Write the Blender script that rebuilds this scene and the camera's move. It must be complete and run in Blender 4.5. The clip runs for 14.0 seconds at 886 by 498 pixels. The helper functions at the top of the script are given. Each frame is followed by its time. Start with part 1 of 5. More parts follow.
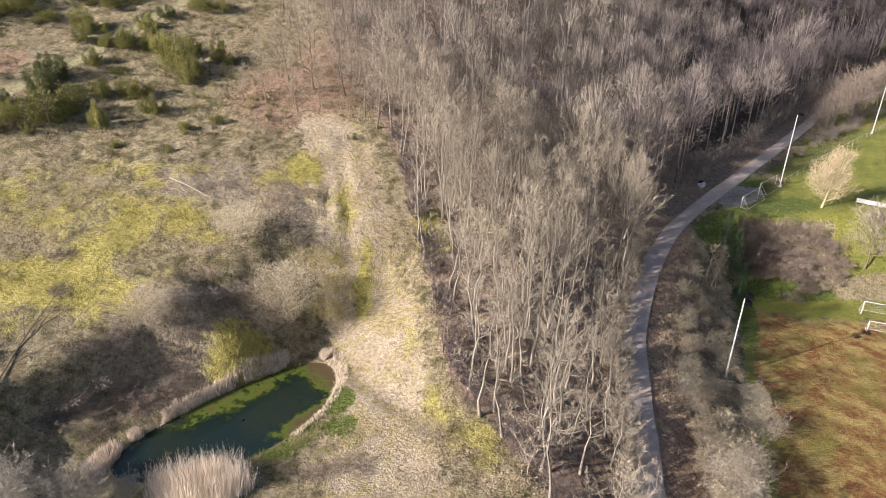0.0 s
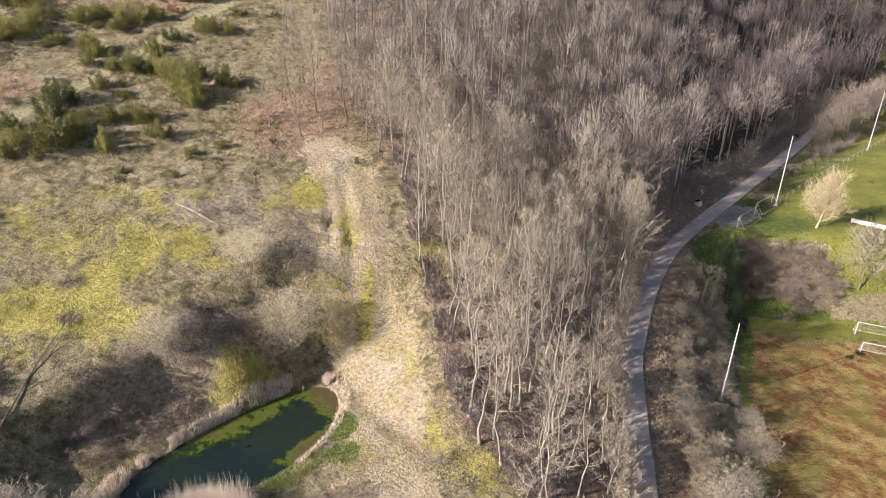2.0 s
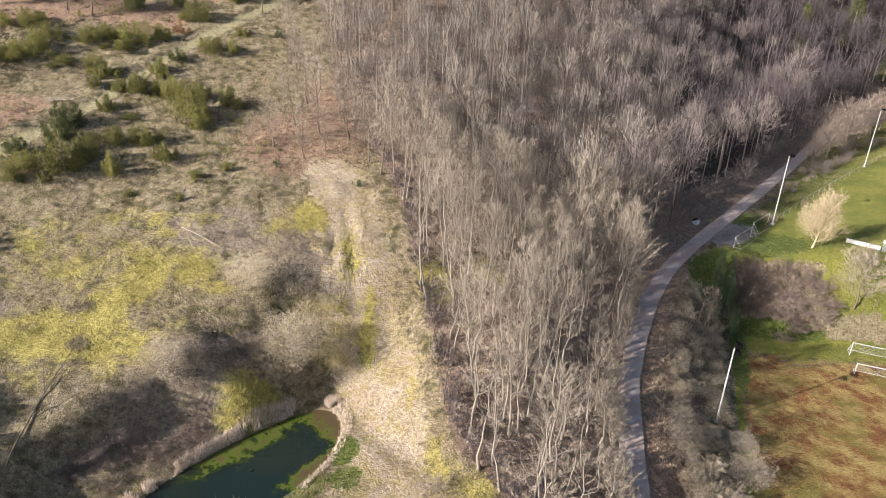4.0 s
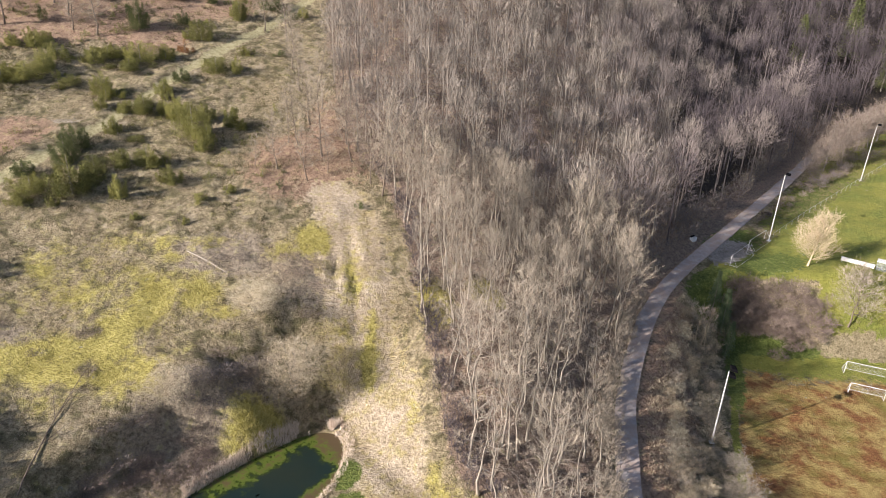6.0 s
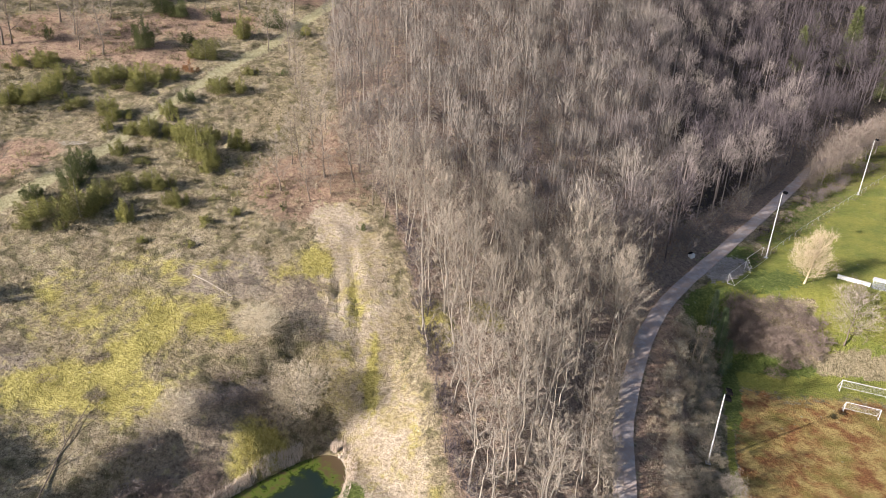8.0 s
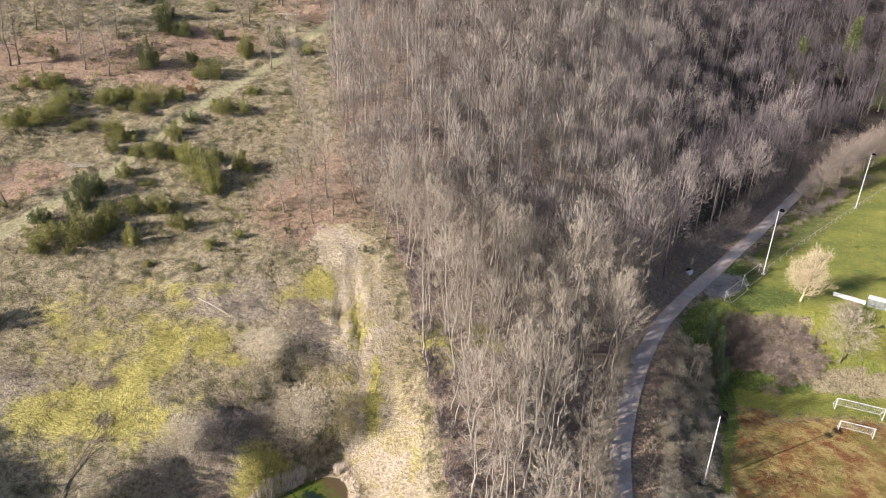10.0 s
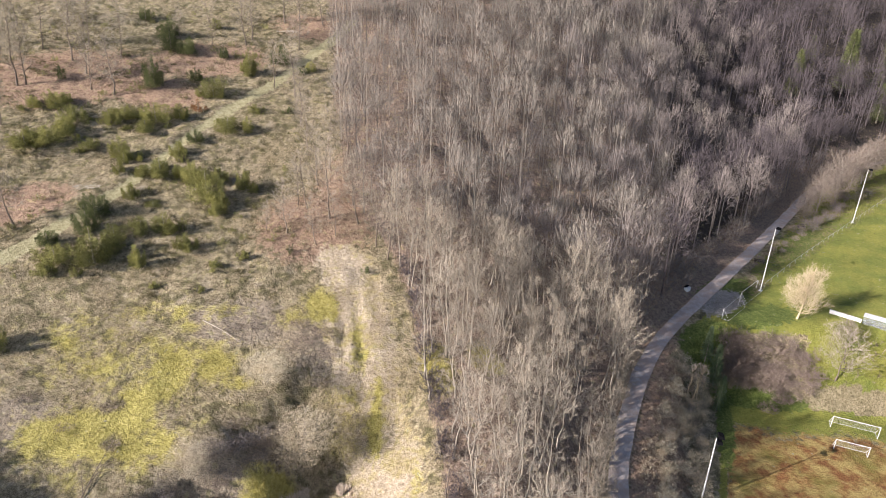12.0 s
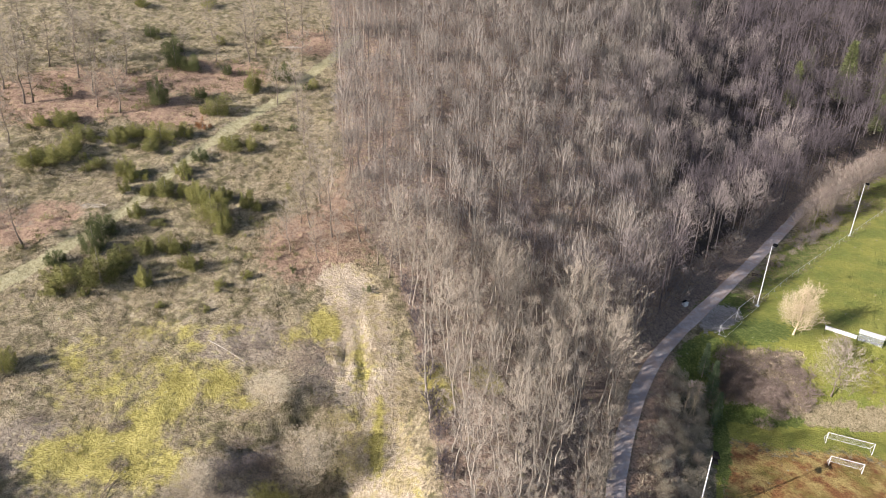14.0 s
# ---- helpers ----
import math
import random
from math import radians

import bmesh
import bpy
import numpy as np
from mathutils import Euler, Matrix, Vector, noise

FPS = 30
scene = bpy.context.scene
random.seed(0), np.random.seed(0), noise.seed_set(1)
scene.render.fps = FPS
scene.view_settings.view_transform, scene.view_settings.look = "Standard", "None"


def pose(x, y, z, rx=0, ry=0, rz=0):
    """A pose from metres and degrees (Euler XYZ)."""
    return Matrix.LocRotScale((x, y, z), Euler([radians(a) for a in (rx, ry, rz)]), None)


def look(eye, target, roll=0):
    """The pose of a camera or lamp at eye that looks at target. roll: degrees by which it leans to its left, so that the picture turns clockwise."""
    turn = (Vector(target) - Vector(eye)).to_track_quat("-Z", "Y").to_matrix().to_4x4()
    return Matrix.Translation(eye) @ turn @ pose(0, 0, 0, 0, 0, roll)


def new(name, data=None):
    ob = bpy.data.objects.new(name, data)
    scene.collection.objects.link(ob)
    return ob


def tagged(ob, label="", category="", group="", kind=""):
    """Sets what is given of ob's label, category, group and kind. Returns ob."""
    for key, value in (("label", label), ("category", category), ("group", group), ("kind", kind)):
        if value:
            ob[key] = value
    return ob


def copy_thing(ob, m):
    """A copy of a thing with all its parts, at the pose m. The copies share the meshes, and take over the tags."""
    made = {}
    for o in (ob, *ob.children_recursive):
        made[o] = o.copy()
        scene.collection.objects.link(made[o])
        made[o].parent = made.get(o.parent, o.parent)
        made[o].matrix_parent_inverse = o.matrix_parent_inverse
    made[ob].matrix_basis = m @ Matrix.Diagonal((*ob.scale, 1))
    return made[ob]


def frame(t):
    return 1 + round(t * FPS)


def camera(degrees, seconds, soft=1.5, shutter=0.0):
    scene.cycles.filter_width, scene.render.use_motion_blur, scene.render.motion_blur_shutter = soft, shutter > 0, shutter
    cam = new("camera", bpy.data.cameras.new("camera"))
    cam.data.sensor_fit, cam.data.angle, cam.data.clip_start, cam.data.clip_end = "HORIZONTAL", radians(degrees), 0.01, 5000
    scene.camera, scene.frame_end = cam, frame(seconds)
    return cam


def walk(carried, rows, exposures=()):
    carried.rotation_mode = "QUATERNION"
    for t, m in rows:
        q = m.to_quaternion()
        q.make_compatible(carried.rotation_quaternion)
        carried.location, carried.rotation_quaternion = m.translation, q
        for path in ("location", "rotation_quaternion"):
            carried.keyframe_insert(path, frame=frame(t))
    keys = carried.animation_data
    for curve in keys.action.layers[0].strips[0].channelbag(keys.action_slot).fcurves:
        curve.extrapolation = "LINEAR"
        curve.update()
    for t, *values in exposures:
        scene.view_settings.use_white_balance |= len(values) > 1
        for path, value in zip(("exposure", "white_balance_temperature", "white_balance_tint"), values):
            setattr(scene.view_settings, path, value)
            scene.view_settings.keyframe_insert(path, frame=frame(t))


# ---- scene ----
cam = camera(71.5, 14.0, soft=1.0)
PATH = [
    (0, (0.423, 1.014, 48.717), (0.405, 2.854, 47.934), 1.8),
    (0.5, (0.351, 0.869, 49.452), (0.333, 2.712, 48.674), 1.8),
    (1, (0.273, 0.84, 50.279), (0.256, 2.683, 49.504), 1.9),
    (1.5, (0.249, 0.744, 51.182), (0.231, 2.588, 50.408), 1.9),
    (2, (0.173, 0.689, 52.142), (0.156, 2.533, 51.368), 1.9),
    (2.5, (0.144, 0.642, 53.051), (0.127, 2.486, 52.278), 1.9),
    (3, (0.131, 0.542, 53.794), (0.113, 2.389, 53.026), 2.0),
    (5.5, (0.0, 0.161, 58.36), (-0.02, 2.009, 57.596), 2.1),
    (6, (-0.023, 0.103, 59.316), (-0.044, 1.951, 58.551), 2.1),
    (6.5, (0.002, 0.069, 60.304), (-0.021, 1.917, 59.539), 2.1),
    (7, (-0.037, 0.056, 61.282), (-0.06, 1.904, 60.516), 2.1),
    (7.5, (-0.07, 0.035, 62.302), (-0.094, 1.882, 61.535), 2.1),
    (8, (-0.107, -0.045, 63.177), (-0.132, 1.803, 62.412), 2.1),
    (10.5, (-0.099, -0.274, 68.085), (-0.13, 1.574, 67.321), 2.0),
    (11, (-0.162, -0.329, 68.963), (-0.194, 1.52, 68.201), 2.0),
    (11.5, (-0.136, -0.456, 69.824), (-0.168, 1.394, 69.064), 2.0),
    (12, (-0.238, -0.506, 70.728), (-0.27, 1.345, 69.97), 2.0),
    (12.5, (-0.188, -0.599, 71.621), (-0.222, 1.252, 70.866), 2.0),
    (13, (-0.23, -0.715, 72.506), (-0.264, 1.136, 71.75), 2.0),
    (13.5, (-0.284, -0.833, 73.387), (-0.319, 1.019, 72.633), 2.0),
    (14, (-0.237, -1.008, 74.235), (-0.273, 0.845, 73.482), 2.0),
]
walk(cam, [(t, look(eye, target, roll)) for t, eye, target, roll in PATH], exposures=[(0.0, 1.07, 6450, 18), (14.0, 1.17, 6200, 18)])

# ---- world and light ----
SUN_ELEVATION, SUN_WAY = radians(22.5), Vector((0.891, 0.454, 0))      # the way along the ground in which shadows fall
world = bpy.data.worlds.new("world")
scene.world = world
world.use_nodes = True
sky = world.node_tree.nodes.new("ShaderNodeTexSky")
sky.sky_type, sky.sun_disc = "NISHITA", False
sky.sun_elevation, sky.sun_rotation = SUN_ELEVATION, radians(243)
sky.air_density, sky.dust_density = 1.0, 1.5
background = world.node_tree.nodes["Background"]
background.inputs["Strength"].default_value = 0.07
world.node_tree.links.new(sky.outputs["Color"], background.inputs["Color"])
sun_data = bpy.data.lights.new("sun", "SUN")
sun_data.energy, sun_data.angle, sun_data.color = 5.0, radians(0.6), (1.0, 0.93, 0.82)
sun = new("sun", sun_data)
sun.matrix_world = look(Vector((0, 0, 200)), Vector((0, 0, 200)) + SUN_WAY * math.cos(SUN_ELEVATION) - Vector((0, 0, math.sin(SUN_ELEVATION))))

# ---- materials ----
def material(name, rough=0.9):
    m = bpy.data.materials.new(name)
    m.use_nodes = True
    t = m.node_tree
    b = t.nodes["Principled BSDF"]
    b.inputs["Roughness"].default_value = rough
    b.inputs["Specular IOR Level"].default_value = 0.25
    return m, t, b


def node(t, kind, **values):
    n = t.nodes.new(kind)
    for key, value in values.items():
        n.inputs[key.replace("_", " ")].default_value = value
    return n


def grain(t, scale, detail=4.0, rough=0.6, vector=None):
    """A noise at a size given in repeats a metre."""
    n = node(t, "ShaderNodeTexNoise", Scale=scale, Detail=detail, Roughness=rough)
    if vector is None:
        vector = t.nodes.new("ShaderNodeTexCoord").outputs["Object"]
    t.links.new(vector, n.inputs["Vector"])
    return n.outputs["Fac"]


def ramp(t, fac, *stops):
    n = t.nodes.new("ShaderNodeValToRGB")
    while len(n.color_ramp.elements) < len(stops):
        n.color_ramp.elements.new(0.5)
    for e, (at, colour) in zip(n.color_ramp.elements, stops):
        e.position, e.color = at, (*colour, 1) if isinstance(colour, tuple) else (colour, colour, colour, 1)
    t.links.new(fac, n.inputs["Fac"])
    return n.outputs["Color"]


def mix(t, fac, a, b, how="MIX"):
    n = t.nodes.new("ShaderNodeMix")
    n.data_type, n.blend_type = "RGBA", how
    for value, socket in ((fac, n.inputs[0]), (a, n.inputs[6]), (b, n.inputs[7])):
        if isinstance(value, (int, float)):
            socket.default_value = value
        elif isinstance(value, tuple):
            socket.default_value = (*value, 1)
        else:
            t.links.new(value, socket)
    return n.outputs[2]


def maths(t, how, a, b=0.0, c=0.0):
    n = t.nodes.new("ShaderNodeMath")
    n.operation = how
    for k, value in enumerate((a, b, c)):
        if isinstance(value, (int, float)):
            n.inputs[k].default_value = value
        else:
            t.links.new(value, n.inputs[k])
    return n.outputs[0]


def relief(t, b, fac, strength, distance):
    n = node(t, "ShaderNodeBump", Strength=strength, Distance=distance)
    t.links.new(fac, n.inputs["Height"])
    t.links.new(n.outputs["Normal"], b.inputs["Normal"])


def plant(name, dark, light, rough=0.85, scale=0.35, islands=True):
    """Bark, twigs, leaves or blades: the tint varies from plant to plant, from piece to piece and along each one."""
    m, t, b = material(name, rough)
    each = t.nodes.new("ShaderNodeObjectInfo").outputs["Random"]
    piece = t.nodes.new("ShaderNodeNewGeometry").outputs["Random Per Island"]
    n = grain(t, scale, 3.0)
    v = maths(t, "MULTIPLY_ADD", piece, 0.45 if islands else 0.1, maths(t, "MULTIPLY_ADD", each, 0.3, maths(t, "MULTIPLY", n, 0.45)))
    c = ramp(t, v, (0.15, dark), (0.95, light))
    t.links.new(c, b.inputs["Base Color"])
    return m


BARK = plant("bark", (0.12, 0.104, 0.085), (0.40, 0.355, 0.295), scale=1.2)
TWIG = plant("twigs", (0.145, 0.12, 0.092), (0.51, 0.44, 0.345))
TWIG_FAR = plant("hill_wood_twigs", (0.125, 0.107, 0.09), (0.43, 0.38, 0.325))
TWIG_PALE = plant("pale_twigs", (0.36, 0.305, 0.20), (0.74, 0.655, 0.48))
TWIG_WILLOW = plant("willow_twigs", (0.30, 0.25, 0.17), (0.68, 0.59, 0.43))
TWIG_TAN = plant("tan_twigs", (0.28, 0.215, 0.135), (0.62, 0.52, 0.35))
TWIG_OLIVE = plant("olive_twigs", (0.26, 0.225, 0.08), (0.62, 0.54, 0.22))
TWIG_GREY = plant("grey_twigs", (0.22, 0.20, 0.17), (0.52, 0.48, 0.42))
BARK_DARK = plant("dark_bark", (0.07, 0.055, 0.045), (0.26, 0.21, 0.165), scale=1.2)
# darker twig tints; in the valley and middle woods they carry painted shade
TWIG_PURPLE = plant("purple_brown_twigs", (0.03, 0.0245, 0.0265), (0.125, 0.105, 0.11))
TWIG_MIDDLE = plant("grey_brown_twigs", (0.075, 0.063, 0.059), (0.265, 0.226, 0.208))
BRAMBLE = plant("bramble_stems", (0.11, 0.084, 0.07), (0.36, 0.285, 0.235))
TWIG_LANE = plant("reddish_twigs", (0.09, 0.07, 0.056), (0.31, 0.25, 0.205))
NEEDLES = plant("juniper_needles", (0.066, 0.073, 0.022), (0.39, 0.37, 0.125), scale=0.8)
FIR = plant("fir_needles", (0.05, 0.075, 0.035), (0.20, 0.26, 0.13))
NEEDLES_DARK = plant("dark_needles", (0.035, 0.045, 0.018), (0.19, 0.205, 0.08))
NEEDLES_PALE = plant("pale_needles", (0.035, 0.048, 0.02), (0.17, 0.185, 0.07))
RUST = plant("rusty_leaves", (0.14, 0.06, 0.025), (0.42, 0.22, 0.10))
REED = plant("reed_straw", (0.52, 0.42, 0.33), (0.88, 0.78, 0.66))
STRAW = plant("dry_grass", (0.28, 0.225, 0.14), (0.70, 0.59, 0.42))
GREEN = plant("green_grass", (0.09, 0.105, 0.03), (0.36, 0.37, 0.13))
MOSS = plant("yellow_grass", (0.22, 0.195, 0.055), (0.66, 0.59, 0.22))

# ---- the lie of the land ----
ROAD = [(13, -60, -2.0), (16, 0, 0.0), (19, 30, 1.2), (21.6, 49, 2.5), (24.3, 64.5, 3.9), (26.4, 75, 5.0), (29.3, 83, 6.1), (32.6, 91, 7.3), (37.6, 101, 9.2),
        (45.0, 110.5, 10.8), (57.5, 124.2, 12.9), (72, 140.4, 14.8), (90, 162, 16.6), (111, 188, 18.2), (142, 216, 20.0), (205, 252, 24.0), (320, 300, 30.0), (520, 360, 40.0)]


def road_points(step=0.2):
    """The road's centre line, smoothed, as an array of x, y, z."""
    p = np.array(ROAD)
    s = np.concatenate(([0], np.cumsum(np.linalg.norm(np.diff(p[:, :2], axis=0), axis=1))))
    out = np.stack([np.interp(np.arange(0, s[-1], 1.0), s, p[:, k]) for k in range(3)], 1)
    for _ in range(3):
        q = np.pad(out, ((4, 4), (0, 0)), mode="edge")
        out = sum(q[k:k + len(out)] for k in range(9)) / 9
    return out


def sstep(a, b, v):
    t = np.clip((v - a) / (b - a), 0, 1)
    return t * t * (3 - 2 * t)


def smin(a, b, k):
    h = np.clip(0.5 + 0.5 * (b - a) / k, 0, 1)
    return b + (a - b) * h - k * h * (1 - h)


CENTRE = road_points()


def road_at(x, y):
    """For arrays x, y: the signed distance to the road's centre (right of it: plus) and the road's height there."""
    x, y = np.atleast_1d(np.asarray(x, float)), np.atleast_1d(np.asarray(y, float))
    d, z = np.empty(len(x)), np.empty(len(x))
    tangent = np.gradient(CENTRE[:, :2], axis=0)
    for a in range(0, len(x), 20000):
        dx, dy = x[a:a + 20000, None] - CENTRE[None, :, 0], y[a:a + 20000, None] - CENTRE[None, :, 1]
        i = np.argmin(dx * dx + dy * dy, axis=1)
        r = np.arange(len(i))
        t = tangent[i]
        t = t / np.linalg.norm(t, axis=1)[:, None]
        ex, ey = dx[r, i], dy[r, i]
        side = ex * t[:, 1] - ey * t[:, 0]
        along = ex * t[:, 0] + ey * t[:, 1]
        d[a:a + 20000] = np.copysign(np.hypot(ex, ey), side)
        j = np.clip(i + np.sign(along).astype(int), 0, len(CENTRE) - 1)
        z[a:a + 20000] = CENTRE[i, 2] + (CENTRE[j, 2] - CENTRE[i, 2]) * np.clip(np.abs(along), 0, 1)
    return d, z


POND = (-20.9, 54.1, 12.9, 5.8, radians(49))      # centre, half length, half width, turn
BEND = 0.0099                                     # by which its long axis bows
HOLLOW = (-22.4, 52.9, radians(44))               # the hollow in which it lies
WATER = 5.4


def pond_at(x, y):
    """About 1 at the water's edge, 0 in the middle of the pond."""
    cx, cy, a, b, w = POND
    u = (x - cx) * np.cos(w) + (y - cy) * np.sin(w)
    v = -(x - cx) * np.sin(w) + (y - cy) * np.cos(w) - BEND * u * u
    return np.sqrt((u / a) ** 2 + (v / b) ** 2 + 1e-6), u, v


def height(x, y):
    x, y = np.atleast_1d(np.asarray(x, float)), np.atleast_1d(np.asarray(y, float))
    d, zr = road_at(x, y)
    # the hillside, a steady slope that eases off far above
    hill = 24 - 0.1155 * (x + 16.5) + 0.426 * (y - 89)
    hill = hill - 0.6 * np.clip(x - 18 - 0.2 * (y - 110), 0, 50)
    hill = np.where(hill > 70, 70 + (hill - 70) * 0.75, hill)
    hill = -smin(-hill, -(6.6 + 0.02 * (y - 40)), 5.0)
    # the wood's steep side above the road
    west = smin(hill, zr + 0.25 + 0.66 * np.maximum(-d - 2.6, 0), 4.0)
    west = -smin(-west, -(zr + 0.1 + 0.12 * np.maximum(-d - 2.6, 0)), 2.0)
    # the two sports grounds, one above the other
    upper = 13.0 + 0.06 * (x - 70) + 0.03 * (y - 115)
    bank = sstep(0, 1, (y - 98.5 + 0.10 * (x - 60)) / 11.5)
    east = upper * bank
    near = sstep(1.9, 12.5, d) * (1 - bank) + sstep(2.4, 9.0, d) * bank
    right = zr * (1 - near) + east * near - 0.2 * sstep(1.25, 1.8, d) * (1 - sstep(3.0, 8.0, d))
    h = np.where(d < 0, np.where(d > -2.6, zr, west), right)
    # the pond's hollow with its steep upper bank
    q, _, _ = pond_at(x, y)
    rim = WATER + 0.35
    cx, cy, w = HOLLOW
    u, v = (x - cx) * np.cos(w) + (y - cy) * np.sin(w), -(x - cx) * np.sin(w) + (y - cy) * np.cos(w)
    turn = sstep(-3, 5, u)
    edge = 11.0 - 5.0 * turn
    hollow = rim + 0.28 * np.maximum(0, v - 5.2) + (1.8 - 0.9 * turn) * np.maximum(0, v - edge) + 0.7 * np.maximum(0, np.abs(u) - 16) + 0.12 * np.maximum(0, -v - 6)
    h = np.where(d < -3, smin(h, hollow, 1.5), h)
    h = h - 1.5 * np.exp(-((x + 28.3) ** 2 / 5 + (y - 67.6) ** 2 / 2.2))
    h = h + 1.3 * np.exp(-((x + 24.3) ** 2 / 5 + (y - 62.8) ** 2 / 3.5))
    return h - (1 - sstep(0.74, 1.10, q)) * 1.6

rng = np.random.default_rng(7)
LATTICE = rng.random((256, 256))


def value_noise(x, y, size):
    """A smooth noise of 0 to 1 over the plan, with lumps of that size in metres."""
    u, v = np.asarray(x, float) / size, np.asarray(y, float) / size
    i, j = np.floor(u).astype(int), np.floor(v).astype(int)
    f, g = u - i, v - j
    f, g = f * f * (3 - 2 * f), g * g * (3 - 2 * g)
    a, b = LATTICE[i % 256, j % 256], LATTICE[(i + 1) % 256, j % 256]
    c, e = LATTICE[i % 256, (j + 1) % 256], LATTICE[(i + 1) % 256, (j + 1) % 256]
    return (a * (1 - f) + b * f) * (1 - g) + (c * (1 - f) + e * f) * g


def fractal(x, y, size, levels=4):
    return sum(value_noise(x + 31 * k, y - 17 * k, size / 2 ** k) / 2 ** k for k in range(levels)) / sum(1 / 2 ** k for k in range(levels))


WOOD_EDGE = [(30, 16.5), (38, 13.0), (44.2, 9.8), (49, 7), (55, 2.6), (60, 0.6), (70, -1.8), (79, -4.2), (84, -5.6), (91, -7.6), (100, -10.4), (107, -17), (120, -23), (144, -29), (167, -34), (200, -42), (300, -70)]
TRACK = [(-30, 178), (-34.6, 165), (-39.5, 153.9), (-43.3, 145.1), (-49, 134.7), (-54.1, 123.9), (-57.4, 115.2), (-60.7, 106.2), (-65, 99), (-68.9, 92.5), (-74, 85), (-84, 76)]
FOOTPATH = [(0, 30), (-4.0, 43), (-6.2, 55), (-8.6, 67), (-11.4, 75), (-13.3, 81), (-14.6, 86), (-16.5, 91), (-18.5, 96)]


def wood_edge(y):
    return np.interp(y, [a for a, _ in WOOD_EDGE], [b for _, b in WOOD_EDGE])


def line_distance(x, y, line):
    best = np.full(np.shape(x), 1e9)
    for (ax, ay), (bx, by) in zip(line, line[1:]):
        ex, ey = bx - ax, by - ay
        t = np.clip(((x - ax) * ex + (y - ay) * ey) / (ex * ex + ey * ey), 0, 1)
        best = np.minimum(best, np.hypot(x - ax - t * ex, y - ay - t * ey))
    return best


def line_side(x, y, line):
    """The distance from a line, plus on its right as it runs."""
    best, out = np.full(np.shape(x), 1e9), np.zeros(np.shape(x))
    for (ax, ay), (bx, by) in zip(line, line[1:]):
        ex, ey = bx - ax, by - ay
        t = np.clip(((x - ax) * ex + (y - ay) * ey) / (ex * ex + ey * ey), 0, 1)
        far = np.hypot(x - ax - t * ex, y - ay - t * ey)
        near = far < best
        out = np.where(near, np.copysign(far, (x - ax) * ey - (y - ay) * ex), out)
        best = np.minimum(best, far)
    return out


def spot(x, y, cx, cy, rx, ry, turn=0.0):
    """1 in the middle of an oval, 0 from its rim on, with a soft edge."""
    c, s = math.cos(radians(turn)), math.sin(radians(turn))
    u, v = (x - cx) * c + (y - cy) * s, -(x - cx) * s + (y - cy) * c
    return np.clip(1.3 - np.hypot(u / rx, v / ry), 0, 1)


def in_wood(x, y):
    d, _ = road_at(x, y)
    return (x > wood_edge(y)) & (d < np.where(y > 98, -4.6, -2.7)) & (y > 30)


